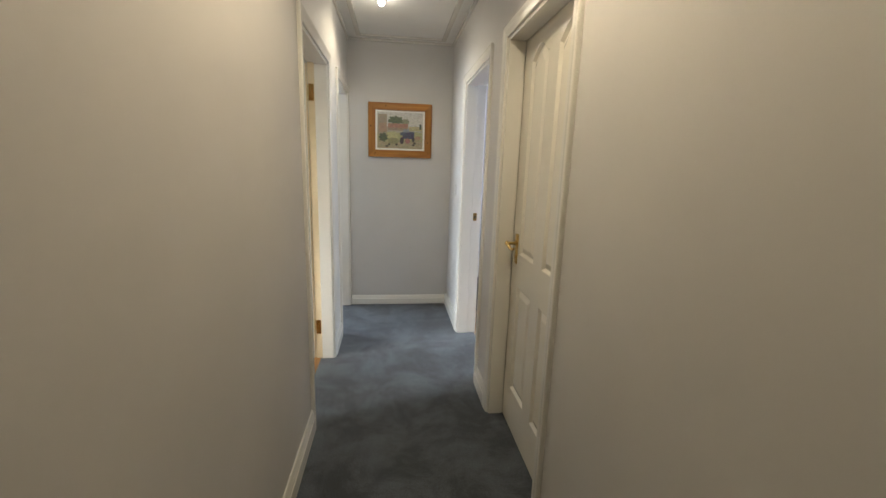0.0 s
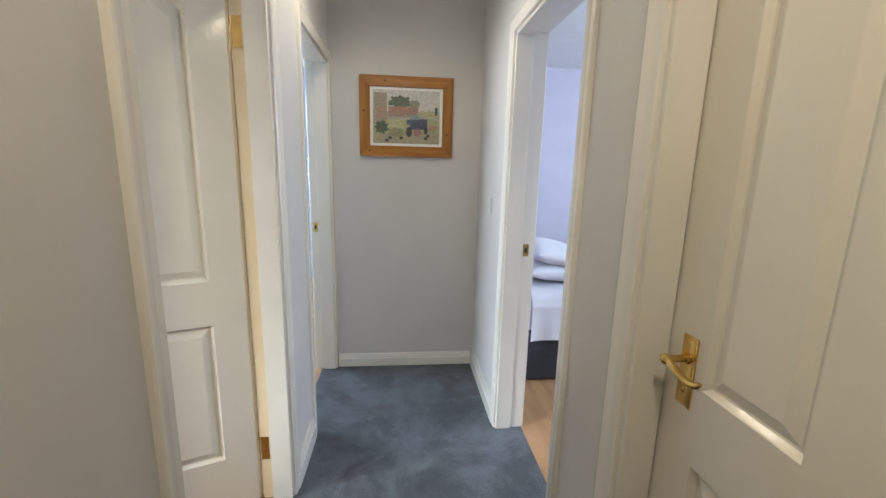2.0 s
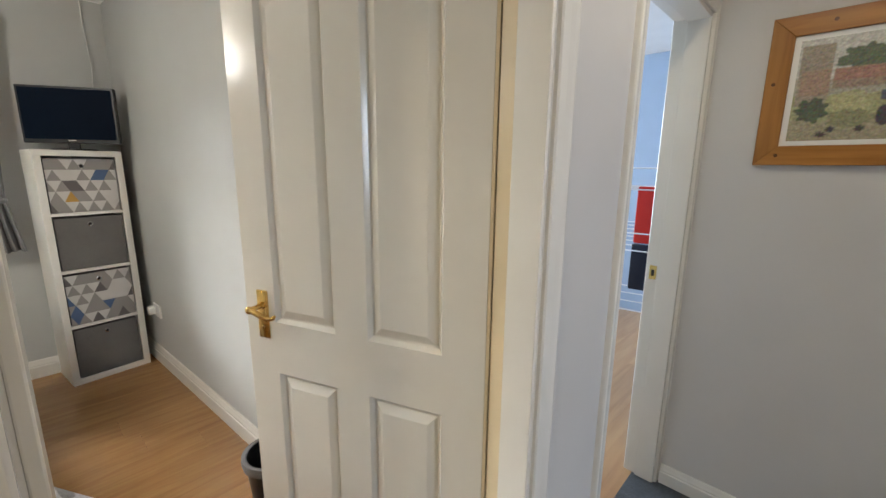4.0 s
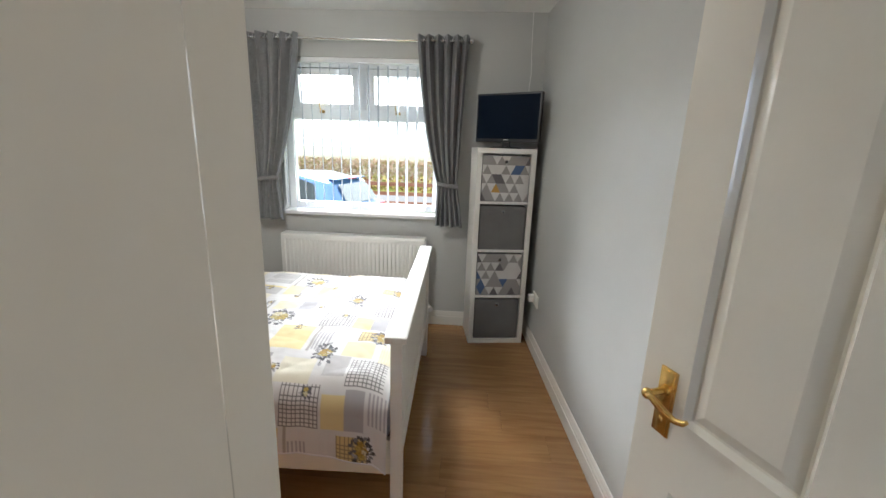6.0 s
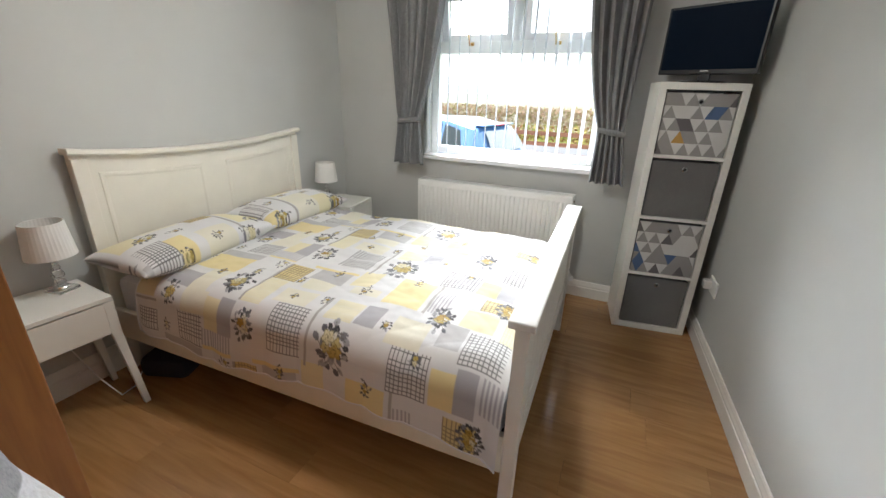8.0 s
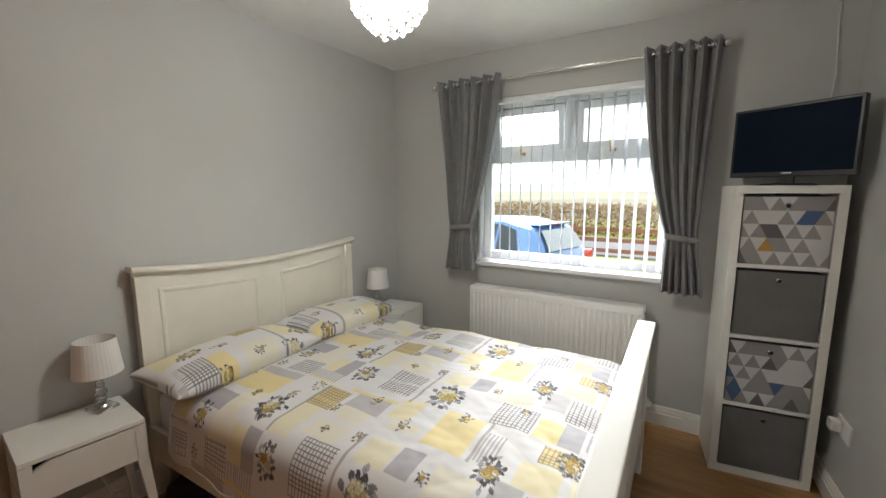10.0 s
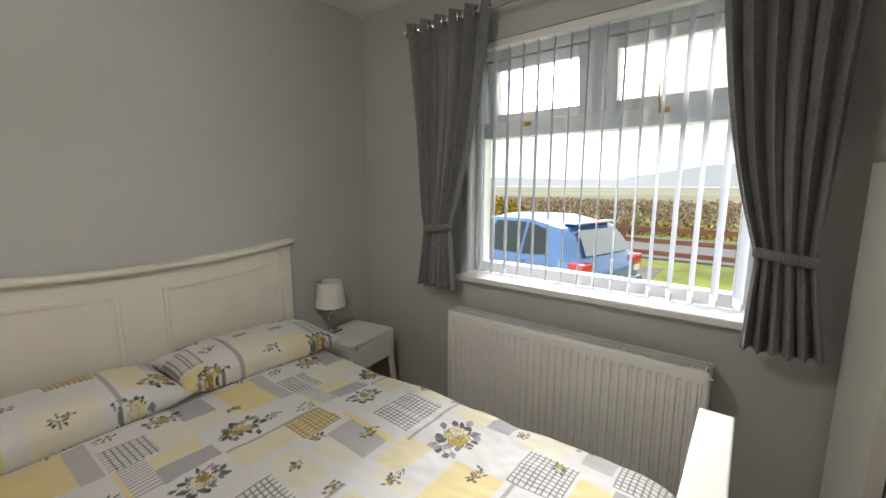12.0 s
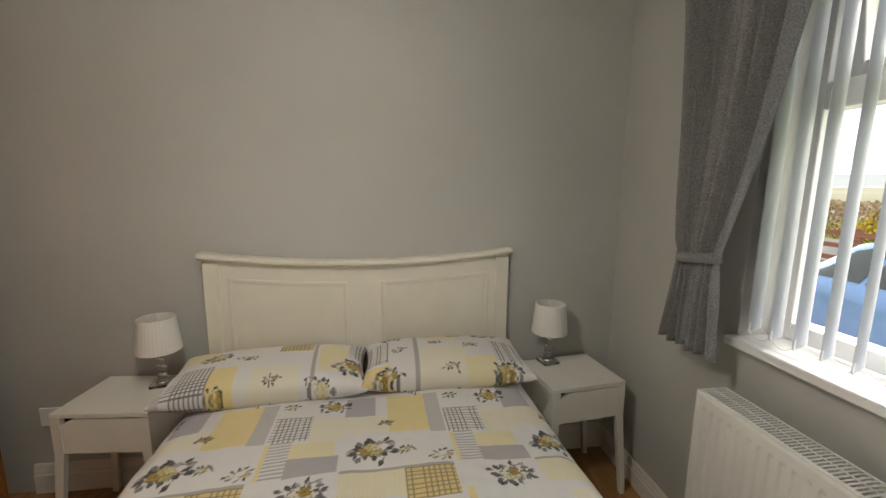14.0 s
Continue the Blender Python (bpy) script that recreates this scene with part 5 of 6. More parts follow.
for a in (0, 60, 120):
    cyl(bm, (0.13 * math.cos(radians(a)), 0.13 * math.sin(radians(a)), -0.16), (-0.13 * math.cos(radians(a)), -0.13 * math.sin(radians(a)), -0.16), 0.002, seg=6)
part("frame", bm, M_CHROME, pend)
bm = bmesh.new()
ball(bm, (0, 0, -0.24), 0.03)
part("bulb", bm, M_BULB, pend, "lit bulb", smooth=True)
for o in pend.children:
    o.visible_shadow = False
rnd = random.Random(5)
for ring, (r, n, z) in enumerate(((0.118, 20, -0.335), (0.098, 16, -0.36), (0.075, 12, -0.385), (0.05, 8, -0.405), (0.022, 4, -0.42))):
    for i in range(n):
        a = 2 * math.pi * (i + 0.5 * (ring % 2)) / n
        bm = bmesh.new()
        x, y, zz = r * math.cos(a), r * math.sin(a), z + rnd.uniform(-0.006, 0.006)
        bmesh.ops.create_icosphere(bm, subdivisions=1, radius=0.0145, matrix=Matrix.Translation((x, y, zz)) @ Matrix.Diagonal((1, 1, 1.25, 1)))
        cyl(bm, (x, y, zz + 0.013), (x, y, -0.312), 0.0008, seg=4)
        p = part("crystal_drop", bm, M_CRYSTAL, pend, "clear crystal drop")
        p.visible_shadow = False

# ---- bedroom: wardrobe and dressing gown ----
ward = thing("wardrobe", 0, 0, 0, 0, "tall brown wood-veneer wardrobe against the inner bedroom wall", "wardrobe")
WY0, WY1, WXF = 0.76, 2.45, -0.745
part("carcass", boxes((WXF + 0.022, WY0, 0.0, PL - 0.012, WY1 - 0.004, 2.18), bev=0.0015), M_WARD, ward)
part("front_edge_strip", boxes((WXF + 0.0, WY1 - 0.022, 0.0, WXF + 0.058, WY1, 2.18), bev=0.0015), M_WARD, ward)
nd = 4
for i in range(nd):
    a = WY0 + (WY1 - 0.024 - WY0) * i / nd
    b = WY0 + (WY1 - 0.024 - WY0) * (i + 1) / nd
    dr = part("wardrobe_door", boxes((WXF + 0.002, a + 0.0015, 0.07, WXF + 0.021, b - 0.0015, 2.16), bev=0.0015), M_WARD, ward)
    bm = bmesh.new()
    ky = b - 0.04 if i % 2 == 0 else a + 0.04
    cyl(bm, (WXF + 0.002, ky, 1.05), (WXF - 0.02, ky, 1.05), 0.006)
    ball(bm, (WXF - 0.024, ky, 1.05), 0.013)
    part("knob", bm, M_BRASS, dr, smooth=True)


def gown_half(z):
    """Half the gown's width at height z, with the cuff's corner at 1.3 m."""
    rows = ((1.75, 0.04), (1.60, 0.10), (1.45, 0.14), (1.38, 0.160), (1.31, 0.178), (1.27, 0.168), (1.22, 0.155), (1.16, 0.163), (1.05, 0.20), (0.9, 0.24), (0.5, 0.28))
    for (za, a), (zb, b) in zip(rows, rows[1:]):
        if zb <= z <= za:
            return a + (b - a) * (za - z) / (za - zb)
    return rows[-1][1]


def robe_at(u, v):
    z = 1.74 - 1.15 * v
    w = gown_half(z)
    dep = 0.012 + 0.042 * smooth01(v * 3.0) + min(0.42, 0.56 * v ** 1.85)
    t = math.pi * u
    f = (0.13 * math.sin(7 * t + 2.0 * v) + 0.07 * math.sin(15 * t + 3 * v)) * smooth01(v * 3)
    x = -0.528 - w * math.copysign(abs(math.cos(t)) ** 0.8, -math.cos(t)) * (1 + 0.2 * f)
    y = 2.454 + max(0.003, dep * math.sin(t) ** 0.8 * (1 + 2.0 * f))
    y += 0.006 * noise.noise(Vector((u * 6, v * 9, 2)))
    return (min(x, PL - 0.02), max(2.455, y), z)


gown = thing("dressing_gown", 0, 0, 0, 0, "pale grey dressing gown with darker dots hanging on the wardrobe", "dressing gown")
ROBE = mat("spotted_fleece", (0.68, 0.68, 0.72), 1.0, vary=0.06, scale=30, bump=1.0, bscale=330, sheen=0.1, fine=0.12)
nt = ROBE.node_tree
vo = nt.nodes.new("ShaderNodeTexVoronoi")
vo.inputs["Scale"].default_value, vo.inputs["Randomness"].default_value = 18.0, 0.5
tc = nt.nodes.new("ShaderNodeTexCoord")
vo.voronoi_dimensions = "2D"
sx = nt.nodes.new("ShaderNodeSeparateXYZ")
cx = nt.nodes.new("ShaderNodeCombineXYZ")
nt.links.new(tc.outputs["Object"], sx.inputs[0])
sm_ = nt.nodes.new("ShaderNodeMath")
sm_.operation = "ADD"
nt.links.new(sx.outputs[0], sm_.inputs[0])
sy_ = nt.nodes.new("ShaderNodeMath")
sy_.operation, sy_.inputs[1].default_value = "MULTIPLY", -0.55
nt.links.new(sx.outputs[1], sy_.inputs[0])
nt.links.new(sy_.outputs[0], sm_.inputs[1])
nt.links.new(sm_.outputs[0], cx.inputs[0])
nt.links.new(sx.outputs[2], cx.inputs[1])
nt.links.new(cx.outputs[0], vo.inputs["Vector"])
mr = nt.nodes.new("ShaderNodeMapRange")
mr.inputs["From Min"].default_value, mr.inputs["From Max"].default_value = 0.19, 0.22
mr.inputs["To Min"].default_value, mr.inputs["To Max"].default_value = 0.50, 1.0
nt.links.new(vo.outputs["Distance"], mr.inputs["Value"])
b = nt.nodes["Principled BSDF"]
old = b.inputs["Base Color"].links[0].from_socket
vm = nt.nodes.new("ShaderNodeVectorMath")
vm.operation = "SCALE"
nt.links.new(old, vm.inputs[0])
nt.links.new(mr.outputs[0], vm.inputs["Scale"])
nt.links.new(vm.outputs[0], b.inputs["Base Color"])
part("gown_body", sheet(robe_at, 120, 90), ROBE, gown, smooth=True)
bm = bmesh.new()
tube(bm, [(-0.53, 2.49, 1.69), (-0.56, 2.50, 1.60), (-0.595, 2.51, 1.50), (-0.625, 2.515, 1.40), (-0.65, 2.515, 1.32), (-0.655, 2.515, 1.285)], [0.03, 0.045, 0.05, 0.052, 0.05, 0.045], 18)
for v in bm.verts:
    v.co.y = 2.51 + (v.co.y - 2.51) * 0.7 + 0.006 * noise.noise(v.co * 14)
part("sleeve", bm, ROBE, gown, smooth=True)


bm = bmesh.new()
tube(bm, [(-0.545, 2.464, 1.78), (-0.545, 2.49, 1.78), (-0.545, 2.50, 1.76), (-0.545, 2.50, 1.735)], 0.004)
solo(part("hanging_hook", bm, M_CHROME, None, smooth=True), "small chrome hook on the wardrobe holding the dressing gown", "hook")

# ---- bedroom: cable under the bed ----
bm = bmesh.new()
tube(bm, [(-1.36, 0.665, 0.40), (-1.37, 0.70, 0.25), (-1.40, 0.80, 0.10), (-1.43, 0.88, 0.012), (-1.50, 0.86, 0.006), (-1.58, 0.78, 0.006), (-1.72, 0.80, 0.006), (-1.9, 0.86, 0.006)], 0.0032)
cyl(bm, (-1.362, 0.68, 0.34), (-1.368, 0.695, 0.27), 0.009)
solo(part("lamp_cable", bm, M_PLASTIC, None, smooth=True), "white lamp cable with inline switch trailing under the bed", "cable")
bn = thing("dark_floor_bag", -1.78, 0.86, 0, 20, "dark folded fabric bag on the floor under the bed", "bag")
part("bag_body", boxes((-0.2, -0.12, 0.0, 0.2, 0.12, 0.11), bev=0.03), M_NAVY, bn, smooth=True)

wb = thing("waste_bin", -1.36, 3.43, 0, 0, "dark grey plastic waste bin on the floor behind the open door", "waste bin")
bm = bmesh.new()
lathe(bm, [(0.075, 0.0), (0.10, 0.27), (0.104, 0.27), (0.104, 0.28), (0.094, 0.28), (0.07, 0.01)], seg=28)
part("bin_body", bm, M_BLACK, wb, smooth=True)
bm = bmesh.new()
lathe(bm, [(0.098, 0.281), (0.112, 0.283), (0.114, 0.268), (0.11, 0.245), (0.107, 0.25)], seg=36, close=False)
part("bin_liner", bm, M_BOXF, wb, "grey liner folded over the rim", smooth=True)

# ---- second bedroom seen through its door ----
b2 = thing("divan_bed", PR + 0.05, 4.44, 0, 0, "charcoal fabric divan bed with its head to the hall wall", "bed")
part("divan_base", boxes((0, 0, 0.012, 2.0, 1.36, 0.34), bev=0.012), M_DIVAN, b2, smooth=True)
for x in (0.1, 1.9):
    for y in (0.1, 1.26):
        part("foot", boxes((x - 0.02, y - 0.02, 0, x + 0.02, y + 0.02, 0.013)), M_BLACK, b2)
m2 = thing("divan_mattress", PR + 0.05, 4.44, 0.34, 0, "white mattress on the charcoal divan", "mattress")
part("mattress_body", boxes((0.01, 0.01, 0, 1.99, 1.35, 0.24), bev=0.03), M_SHEET, m2, smooth=True)


def quilt_at(u, v):
    s = (u - 0.5) * 2.02
    y = 0.68
    flat, r = 0.60, 0.10
    a = abs(s)
    if a < flat:
        dy, dz = a, 0
    elif a < flat + r * 1.57:
        t = (a - flat) / r
        dy, dz = flat + r * math.sin(t), -r * (1 - math.cos(t))
    else:
        dy, dz = flat + r + 0.01, -r - (a - flat - r * 1.57)
    x = 0.12 + 1.9 * v
    side = max(0, a - 0.7) / 0.3
    z = 0.625 + dz + 0.012 * noise.noise(Vector((x * 3, s * 3, 0))) + 0.006 * noise.noise(Vector((x * 9, s * 7, 4)))
    yy = y + math.copysign(dy + side * (0.014 * math.sin(x * 15 + 1) + 0.010 * math.sin(x * 31)), s)
    return (x, yy, z + side * 0.02 * math.sin(x * 7))


q2 = thing("white_duvet", PR + 0.05, 4.44, 0, 0, "plain white duvet hanging over the side of the charcoal divan", "duvet")
part("duvet_cover", sheet(quilt_at, 120, 110), M_SHEET, q2, smooth=True)
BED = Matrix.Identity(4)
for k, (y, z, tl, rz) in enumerate(((4.78, 0.70, 4, 88), (4.77, 0.80, 10, 94))):
    pillow("white_pillow", 1.17, y, z, 0.62, 0.44, 0.15, rz, tl, 0.1 * k, M_SHEET, "white pillow stacked at the head of the divan", "divan pillows")

ch = thing("chest_of_drawers", 2.55, 6.04, 0, 0, "dark slate-grey chest of drawers with bar handles against the wall", "chest of drawers")
part("carcass", boxes((0, 0.02, 0.03, 1.05, 0.42, 1.10), bev=0.003), M_GREYDK, ch)
part("top", boxes((-0.02, 0.0, 1.10, 1.07, 0.43, 1.13), bev=0.003), M_GREYDK, ch)
part("plinth", boxes((0.03, 0.05, 0, 1.02, 0.4, 0.03)), M_BLACK, ch)
for r in range(4):
    z0 = 0.06 + r * 0.26
    for cc in range(2 if r == 3 else 1):
        n = 2 if r == 3 else 1
        x0 = 0.03 + cc * (0.99 / n)
        d = part("drawer", boxes((x0 + 0.003, 0.004, z0 + 0.004, x0 + 0.99 / n - 0.003, 0.021, z0 + 0.252), bev=0.002), M_GREYDK, ch)
        xm = x0 + 0.99 / n / 2
        for hx in ((xm,) if n == 2 else (x0 + 0.25, x0 + 0.74)):
            bm = bmesh.new()
            cyl(bm, (hx - 0.07, -0.018, z0 + 0.15), (hx + 0.07, -0.018, z0 + 0.15), 0.005, seg=8)
            cyl(bm, (hx - 0.05, 0.004, z0 + 0.15), (hx - 0.05, -0.018, z0 + 0.15), 0.004, seg=8)
            cyl(bm, (hx + 0.05, 0.004, z0 + 0.15), (hx + 0.05, -0.018, z0 + 0.15), 0.004, seg=8)
            part("drawer_handle", bm, M_CHROME, d)
t2 = thing("television", 3.09, 6.31, 1.13, 0, "silver-edged black television on the slate-grey chest of drawers", "television")
part("casing", boxes((-0.37, -0.015, 0.06, 0.37, 0.03, 0.475), bev=0.005), M_CHROME, t2)
part("screen", boxes((-0.362, -0.0165, 0.075, 0.362, -0.0145, 0.468)), M_SCREEN, t2)
bm = bmesh.new()
tube(bm, [(-0.24, -0.10, 0.006), (0, -0.03, 0.035), (0.24, -0.10, 0.006)], 0.006)
cyl(bm, (0, -0.02, 0.03), (0, 0.0, 0.07), 0.012)
part("stand", bm, M_CHROME, t2, smooth=True)
cl = thing("desk_clock", 2.68, 6.18, 1.13, 0, "small dark clock with a pale round face on the drawers", "clock")
part("clock_body", boxes((-0.045, -0.02, 0, 0.045, 0.02, 0.075), bev=0.008), M_GREYDK, cl)
bm = bmesh.new()
cyl(bm, (0, -0.0205, 0.036), (0, -0.0225, 0.036), 0.027, seg=24)
part("dial", bm, M_PLASTIC, cl)
sm = thing("smoke_alarm", 3.2, 5.6, H, 0, "round white smoke alarm on the second bedroom's ceiling", "smoke alarm")
bm = bmesh.new()
lathe(bm, [(0.05, 0), (0.052, -0.02), (0.04, -0.032), (0.01, -0.034)])
part("alarm_body", bm, M_PLASTIC, sm, smooth=True)

# ---- third bedroom: clothes airer ----
air = thing("clothes_airer", -0.80, 5.8, 0, 10, "white wire clothes airer hung with red and dark clothes", "clothes airer")
bm = bmesh.new()
for x in (-0.28, 0.28):
    tube(bm, [(x, -0.3, 0), (x, 0.3, 1.0)], 0.007)
    tube(bm, [(x, 0.3, 0), (x, -0.3, 1.0)], 0.007)
    tube(bm, [(x, -0.3, 0.5), (x, 0.3, 1.45)], 0.006)
    tube(bm, [(x, 0.3, 0.5), (x, -0.3, 1.45)], 0.006)
part("airer_frame", bm, M_WIRE, air, smooth=True)
for z in (0.5, 0.89, 1.0, 1.27, 1.4):
    for y in (-0.3, -0.1, 0.1, 0.3):
        bm = bmesh.new()
        cyl(bm, (-0.28, y, z), (0.28, y, z), 0.004, seg=8)
        part("rail", bm, M_WIRE, air)


def hung(name, x, y, z, w, drop, m, label):
    t = new(name)
    t.matrix_basis = air.matrix_basis @ pose(x, y, z)
    solo(t, label, "clothing")
    part("cloth", boxes((-w / 2, -0.022, -drop, w / 2, 0.022, 0.012), bev=0.01), m, t, smooth=True)


hung("red_jumper", 0.03, -0.1, 1.27, 0.15, 0.36, M_RED, "bright red jumper hanging on the clothes airer")
hung("dark_trousers", 0.01, -0.1, 0.89, 0.12, 0.30, M_NAVY, "dark navy trousers hanging on the clothes airer")

# ---- outdoors ----
GZ = -0.5


def leafy(name, fn, n, size, materials, label="", parent=None, seed=1, kind=""):
    rnd = random.Random(seed)
    verts, faces, mi = [], [], []
    for _ in range(n):
        p = Vector(fn(rnd))
        q = Euler((rnd.uniform(0, 6.3), rnd.uniform(0, 6.3), rnd.uniform(0, 6.3))).to_matrix()
        s = size * rnd.uniform(0.6, 1.4)
        k = len(verts)
        for a, b in ((-0.5, 0), (0, -0.3), (0.5, 0), (0, 0.3)):
            verts.append(p + q @ Vector((a * s, b * s, 0)))
        faces.append((k, k + 1, k + 2, k + 3))
        mi.append(rnd.randrange(len(materials)))
    me = bpy.data.meshes.new(name)
    me.from_pydata([tuple(v) for v in verts], [], faces)
    for m in materials:
        me.materials.append(m)
    me.polygons.foreach_set("material_index", mi)
    ob = new(name, me)
    if parent:
        ob.parent = parent
    return tagged(ob, label, kind=kind)


M_GRASS = mat("lawn_grass", (0.25, 0.30, 0.06), 0.9, vary=0.3, scale=1.5, bump=1.0, bscale=60)
M_ASPH = mat("grey_road", (0.22, 0.22, 0.23), 0.9, vary=0.1, bump=0.6, bscale=80)
M_GRAVEL = mat("drive_gravel", (0.26, 0.24, 0.22), 0.95, vary=0.2, bump=1.0, bscale=90)
M_FENCE = wood("red_brown_fence_timber", (0.30, 0.135, 0.09), (0.20, 0.085, 0.055), 1, 1.0, 0.8)
M_HEDGE = [mat("dry_beech_leaf", (0.50, 0.35, 0.25), 0.9), mat("brown_twig", (0.46, 0.36, 0.28), 0.9), mat("olive_leaf", (0.36, 0.32, 0.15), 0.9)]
M_GORSE = [mat("gorse_flower", (0.55, 0.38, 0.02), 0.8), mat("gorse_leaf", (0.12, 0.13, 0.03), 0.8), mat("gorse_flower_pale", (0.6, 0.47, 0.06), 0.8)]
M_STRAW = [mat("pale_winter_grass", (0.55, 0.46, 0.17), 0.9), mat("green_tuft", (0.30, 0.31, 0.09), 0.9), mat("russet_bracken", (0.25, 0.12, 0.05), 0.9)]
M_CARB = mat("metallic_blue_car_paint", (0.085, 0.19, 0.42), 0.25, 0.3, vary=0.03, coat=1.0)
M_CARG = mat("tinted_car_glass", (0.02, 0.03, 0.035), 0.05, vary=0)
M_CARR = mat("sky_reflecting_glass", (0.30, 0.33, 0.34), 0.08, 0.75, vary=0)
M_TYRE = mat("tyre_rubber", (0.02, 0.02, 0.02), 0.9)
M_LENSR = mat("red_tail_lens", (0.5, 0.01, 0.02), 0.15, coat=1.0)
M_LENSW = mat("clear_tail_lens", (0.75, 0.72, 0.7), 0.15, coat=1.0)
M_FIELD = mat("far_fields", (0.32, 0.32, 0.23), 0.95, vary=0.3, scale=0.02)
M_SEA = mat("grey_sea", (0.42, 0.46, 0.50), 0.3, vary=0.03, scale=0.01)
# distance haze is put into the hills' pale blue-grey base colour
M_HILL = mat("haze_tinted_hill", (0.44, 0.475, 0.50), 1.0, vary=0.05, scale=0.01)
M_WALLOUT = mat("outside_render", (0.6, 0.58, 0.52), 0.9, vary=0.05, bump=0.8, bscale=60)

structure("ground", boxes((-900, -900, GZ - 1, -3.9, 900, GZ)), M_GRASS)
structure("drive", boxes((-12.2, -12, GZ, -5.2, 0.9, GZ + 0.012)), M_GRAVEL)
structure("road", boxes((-18.5, -60, GZ, -14.2, 60, GZ + 0.015)), M_ASPH)
structure("pavement", boxes((-14.2, -60, GZ, -13.4, 60, GZ + 0.05)), M_ASPH)
structure("far_fields", boxes((-600, -500, GZ, -23, 500, GZ + 0.02)), M_FIELD)
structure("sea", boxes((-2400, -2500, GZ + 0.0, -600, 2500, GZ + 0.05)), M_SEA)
structure("outer_wall", boxes((WX - 0.30, -1.4, GZ, WX - 0.272, 0.6, 2.7), (WX - 0.30, 3.6, GZ, WX - 0.272, 8, 2.7)), M_WALLOUT)


def hill(name, dist, az0, az1, peak, seed, rough=0.3):
    bm = bmesh.new()
    n = 90
    lo, hi = [], []
    for i in range(n + 1):
        t = i / n
        a = radians(az0 + (az1 - az0) * t)
        h = peak * (math.sin(math.pi * t) ** 0.8) * (1 + rough * noise.noise(Vector((t * 5, seed, 0)))) + peak * 0.08 * noise.noise(Vector((t * 22, seed, 3)))
        lo.append(bm.verts.new((dist * math.cos(a), dist * math.sin(a), GZ - 5)))
        hi.append(bm.verts.new((dist * 1.12 * math.cos(a), dist * 1.12 * math.sin(a), max(1.5, h))))
    for i in range(n):
        bm.faces.new((lo[i], lo[i + 1], hi[i + 1], hi[i]))
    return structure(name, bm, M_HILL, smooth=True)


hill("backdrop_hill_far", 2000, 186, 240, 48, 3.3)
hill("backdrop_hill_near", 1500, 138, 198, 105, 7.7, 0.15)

fence = thing("timber_fence", -12.6, 0, GZ, 0, "red-brown timber ranch fence with three rails along the lawn", "fence")
for i in range(9):
    y = -8 + i * 2.4 + 0.65
    part("post", boxes((-0.05, y - 0.055, 0, 0.05, y + 0.055, 1.0), bev=0.008), M_FENCE, fence)
    for z in (0.25, 0.54, 0.82):
        part("rail", boxes((0.05, y - 0.03, z, 0.075, y + 2.36, z + 0.11), bev=0.004), M_FENCE, fence)
tagged(leafy("hedge", lambda r: (-21.5 + r.uniform(-0.7, 0.7), r.uniform(-26, 22), GZ + 1.28 * r.random() ** 0.7 + 0.06 * math.sin(r.random() * 6)), 36000, 0.14, M_HEDGE, "brown winter beech hedge across the road"), category="hedge", kind="stuff")
tagged(leafy("winter_verge", lambda r: (-19.6 + r.uniform(-0.8, 0.9), r.uniform(-26, 22), GZ + 0.6 * r.random() ** 1.8), 14000, 0.15, M_STRAW, "straw-coloured grass and tufts on the verge below the hedge"), category="verge", kind="stuff")
go = thing("gorse_bush", -16.5, -6.2, GZ, 0, "gorse bush covered in bright yellow flowers behind the blue car", "bush")
leafy("crown", lambda r: (lambda a, b, q: (1.3 * q * math.cos(a) * math.sin(b), 1.9 * q * math.sin(a) * math.sin(b), 0.15 + 1.15 * abs(q * math.cos(b)) + 0.12 * math.sin(a * 5)))(r.uniform(0, 6.28), r.uniform(0, 1.57), r.random() ** 0.35), 5000, 0.13, M_GORSE, parent=go, seed=8)
bm = bmesh.new()
for a in range(5):
    tube(bm, [(0, 0, -0.05), (0.25 * math.cos(a * 1.26), 0.3 * math.sin(a * 1.26), 0.5)], [0.03, 0.015], 6)
part("stem", bm, M_FENCE, go)

# the car
car = thing("parked_car", -6.62, 0.92, GZ + 0.012, -13, "small metallic blue hatchback parked on the drive outside the window", "car")
# local: y = 0 at the tail, -3.6 at the nose; x = 0 at the near flank, -1.6 at the far one
CL, CW = 3.6, 1.62
SIL = [(0.0, 0.42), (0.02, 0.85), (-0.06, 0.97), (-0.20, 1.20), (-0.36, 1.375), (-0.9, 1.48), (-1.6, 1.475), (-2.05, 1.36), (-2.62, 1.0), (-3.3, 0.86), (-3.52, 0.70), (-3.6, 0.45), (-3.55, 0.22), (-0.05, 0.22)]


def top_z(y):
    pts = SIL[1:12]
    for (ya, za), (yb, zb) in zip(pts, pts[1:]):
        if yb <= y <= ya:
            t = (ya - y) / max(1e-6, ya - yb)
            return za + (zb - za) * t
    return 0.45


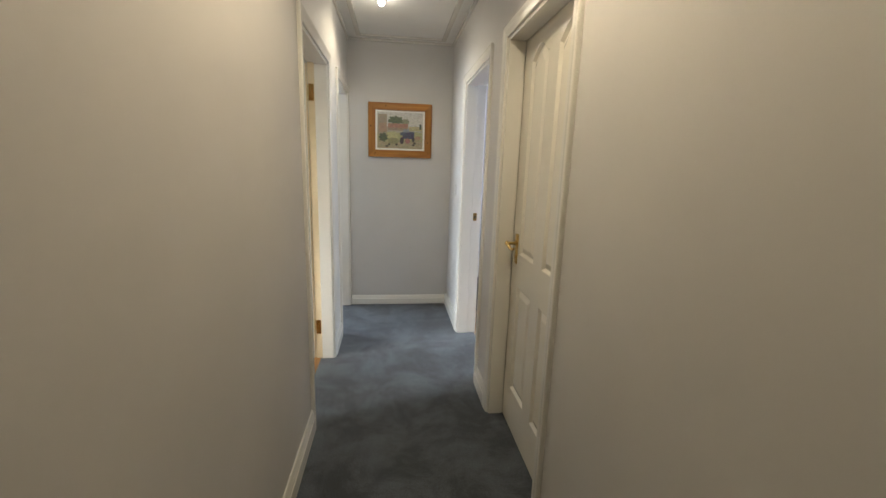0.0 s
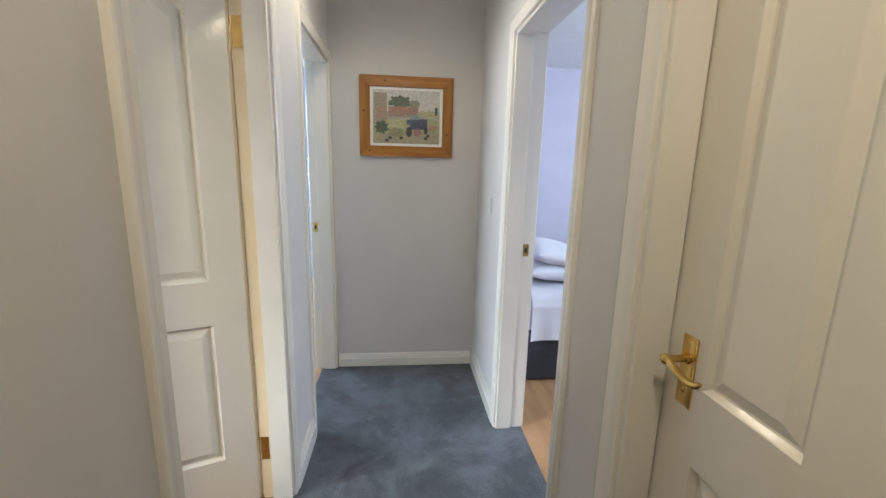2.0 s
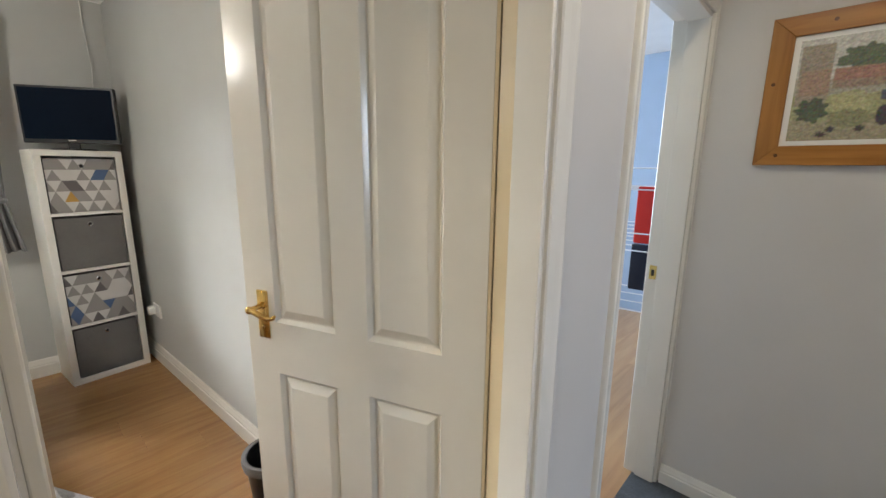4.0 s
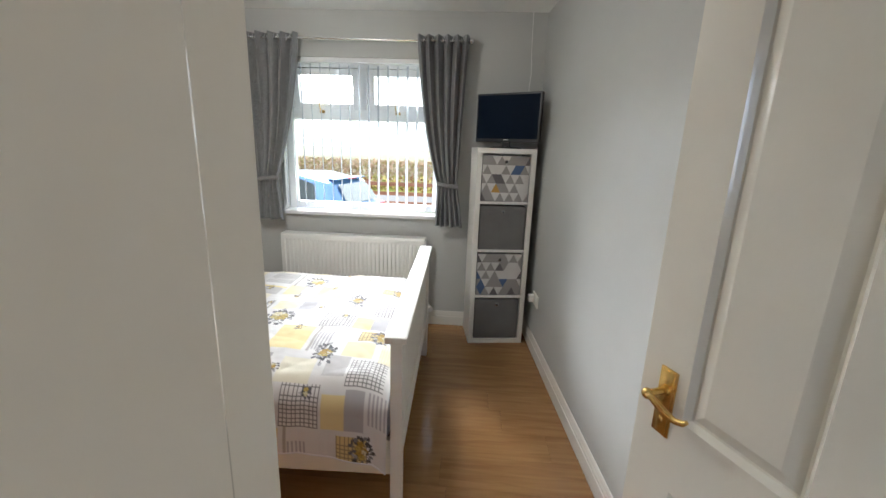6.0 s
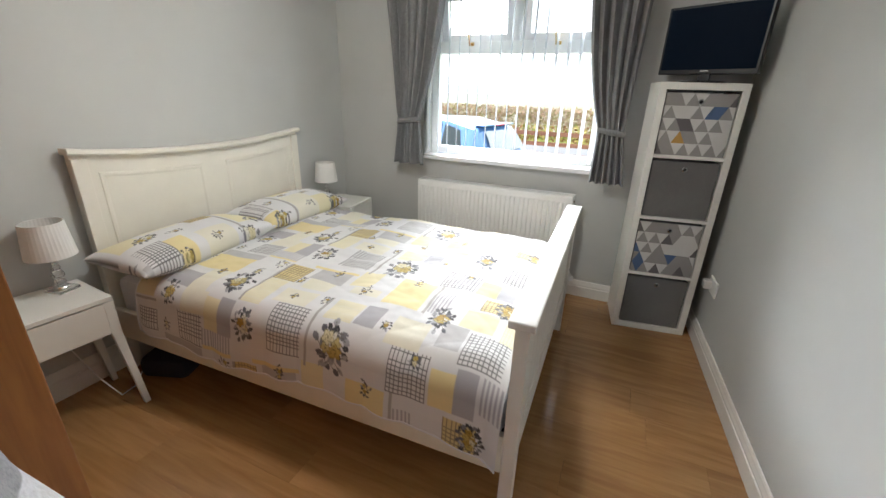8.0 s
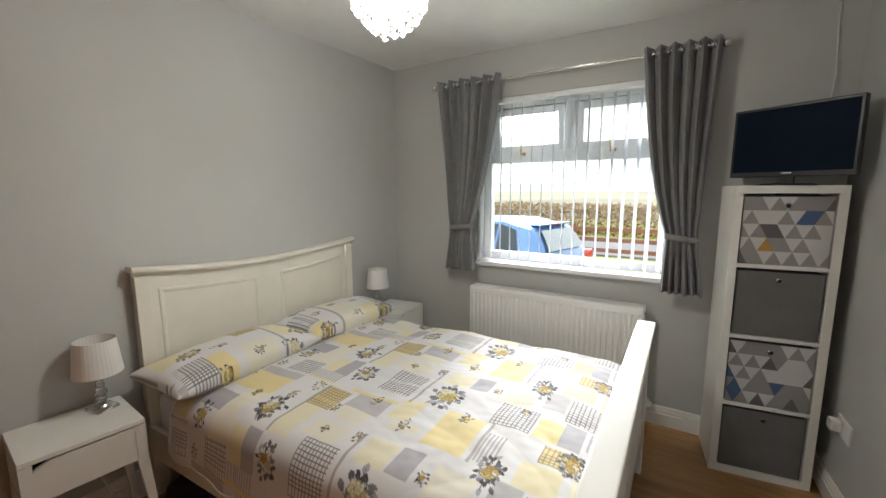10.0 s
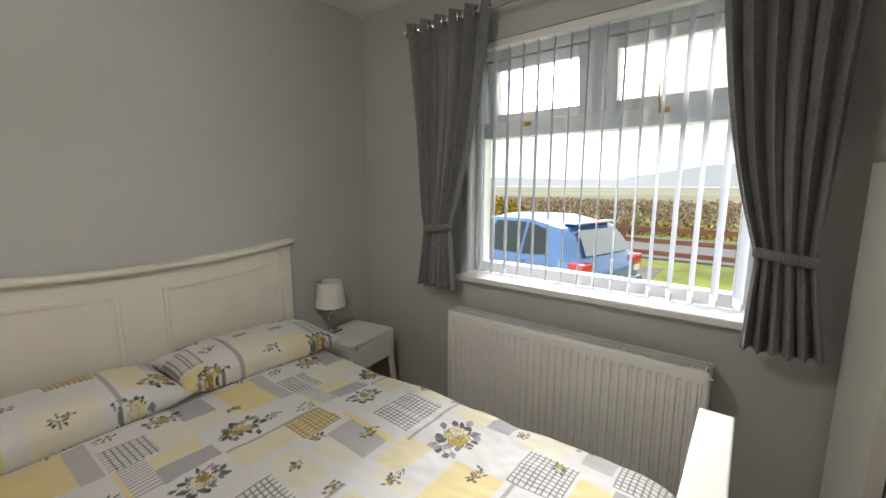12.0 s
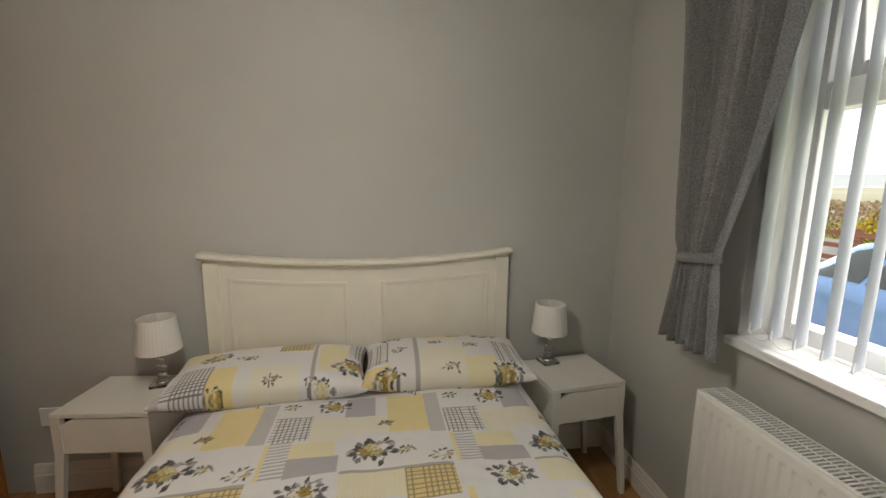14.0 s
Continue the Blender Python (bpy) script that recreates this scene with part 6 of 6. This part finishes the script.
def car_point(y, t):
    """t from 0 (sill, near side) over the roof to 1 (sill, far side)."""
    zt = top_z(y)
    belt = min(0.92, zt - 0.01)
    endr = min(1.0, max(0.0, min(-y + 0.02, y + 3.6) / 0.35)) ** 0.5
    half = (CW / 2) * (0.80 + 0.20 * endr)
    house = half * 0.74
    s = abs(2 * t - 1)
    sg = 1 if t < 0.5 else -1
    if s > 0.72:
        k = (s - 0.72) / 0.28
        z = belt + (0.25 - belt) * k
        x = half * (1 + 0.03 * math.sin(math.pi * k)) - 0.03 * k
    elif s > 0.40:
        k = (s - 0.40) / 0.32
        z = (zt - 0.05) + (belt - (zt - 0.05)) * k
        x = house + (half - 0.02 - house) * k ** 0.9
    else:
        k = s / 0.40
        z = zt - 0.05 * k ** 3
        x = house * k
    return (-CW / 2 + sg * x, y, z)


ys = [0.02, 0.0, -0.03, -0.06, -0.12, -0.18, -0.24, -0.30, -0.36, -0.42, -0.55, -0.7, -0.9, -1.2, -1.6, -1.85, -2.05, -2.3, -2.62, -2.9, -3.1, -3.3, -3.42, -3.52, -3.57, -3.6]
nt_ = 50
bm = bmesh.new()
g = [[bm.verts.new(car_point(y, i / nt_)) for i in range(nt_ + 1)] for y in ys]
for a, b in zip(g, g[1:]):
    for i in range(nt_):
        bm.faces.new((a[i], a[i + 1], b[i + 1], b[i]))
bm.faces.new(g[0])
bm.faces.new(g[-1])
part("body", bm, M_CARB, car, smooth=True)


def car_patch(name, pts, m, off=0.006, label="", n=10, parent=None):
    """A panel laid on the flank: pts are (y, t) corners of a quad."""
    def f(u, v):
        (ya, ta), (yb, tb), (yc, tc_), (yd, td) = pts
        y = (ya * (1 - u) + yb * u) * (1 - v) + (yd * (1 - u) + yc * u) * v
        t = (ta * (1 - u) + tb * u) * (1 - v) + (td * (1 - u) + tc_ * u) * v
        p = Vector(car_point(y, t))
        c = Vector((-CW / 2, y, 0.85))
        d = (p - c)
        d.y = 0.0
        return p + d.normalized() * off
    return part(name, sheet(f, n, n), m, parent or car, label, smooth=True)


# windows: t 0.14..0.29 is the glasshouse flank
w1 = car_patch("side_window", [(-0.98, 0.150), (-1.72, 0.150), (-1.55, 0.285), (-0.98, 0.285)], M_CARG)
w2 = car_patch("side_window", [(-0.50, 0.165), (-0.93, 0.150), (-0.93, 0.285), (-0.62, 0.275)], M_CARG)
car_patch("side_window", [(-1.78, 0.150), (-2.45, 0.145), (-2.02, 0.27), (-1.62, 0.285)], M_CARG)


def rear_glass(u, v):
    y = -0.075 - 0.215 * v
    z = top_z(y)
    half = (0.56 - 0.10 * v)
    return (-CW / 2 + (2 * u - 1) * half, y + 0.02 + 0.012 * (1 - (2 * u - 1) ** 2), z + 0.006)


part("rear_window", sheet(rear_glass, 10, 8), M_CARR, car, "pale reflecting tinted rear glass", smooth=True)
part("spoiler", boxes((-CW / 2 - 0.50, -0.46, 1.375, -CW / 2 + 0.50, -0.27, 1.40), bev=0.012), M_CARB, car)
part("brake_light", boxes((-CW / 2 - 0.14, -0.27, 1.378, -CW / 2 + 0.14, -0.255, 1.396), bev=0.004), M_LENSR, car)
for sx in (0, 1):
    x0 = -0.05 if sx == 0 else -CW + 0.05
    s = -1 if sx == 0 else 1
    bm = boxes((x0, -0.26, 0.76, x0 + s * 0.24, 0.035, 0.93), bev=0.03)
    tl = part("tail_light", bm, M_LENSR, car, "red tail light cluster", smooth=True)
    part("reversing_lens", boxes((x0 + s * 0.07, 0.0, 0.69, x0 + s * 0.22, 0.042, 0.79), bev=0.02), M_LENSW, tl, "clear lens", smooth=True)
part("rear_bumper", boxes((-CW + 0.05, -0.1, 0.25, -0.05, 0.07, 0.62), bev=0.05), M_CARB, car, smooth=True)
part("number_plate", boxes((-CW / 2 - 0.26, 0.07, 0.44, -CW / 2 + 0.26, 0.078, 0.55)), M_GORSE[0], car, "yellow number plate")
bm = bmesh.new()
cyl(bm, (-CW / 2, -0.6, 1.42), (-CW / 2, -0.52, 1.55), 0.006, 0.003, 8)
part("aerial", bm, M_BLACK, car)
part("door_handle", boxes((0.0, -1.02, 0.86, 0.025, -0.86, 0.885), bev=0.006), M_CARB, car)
for y in (-0.62, -2.95):
    for x in (-0.10, -CW + 0.10):
        bm = bmesh.new()
        cyl(bm, (x - 0.09, y, 0.29), (x + 0.09, y, 0.29), 0.29, seg=28)
        wh = part("wheel", bm, M_TYRE, car, "black tyre with silver trim", smooth=True)
        bm = bmesh.new()
        sgn = 1 if x > -0.8 else -1
        cyl(bm, (x + sgn * 0.088, y, 0.29), (x + sgn * 0.097, y, 0.29), 0.19, seg=24)
        part("rim", bm, M_CHROME, wh)

# ---- planks last ----
floor_planks("floor_bedroom", WX, XL - 0.09, HW, 3.64, M_PLANK, 0.192, 1.26, 3)
floor_planks("floor_bedroom_2", XR + 0.14, 4.5, 3.2, 6.5, M_PLANK2, 0.192, 1.26, 5)
floor_planks("floor_bedroom_3", -3.3, XL - 0.09, 3.85, 7.0, M_PLANK2, 0.192, 1.26, 9)
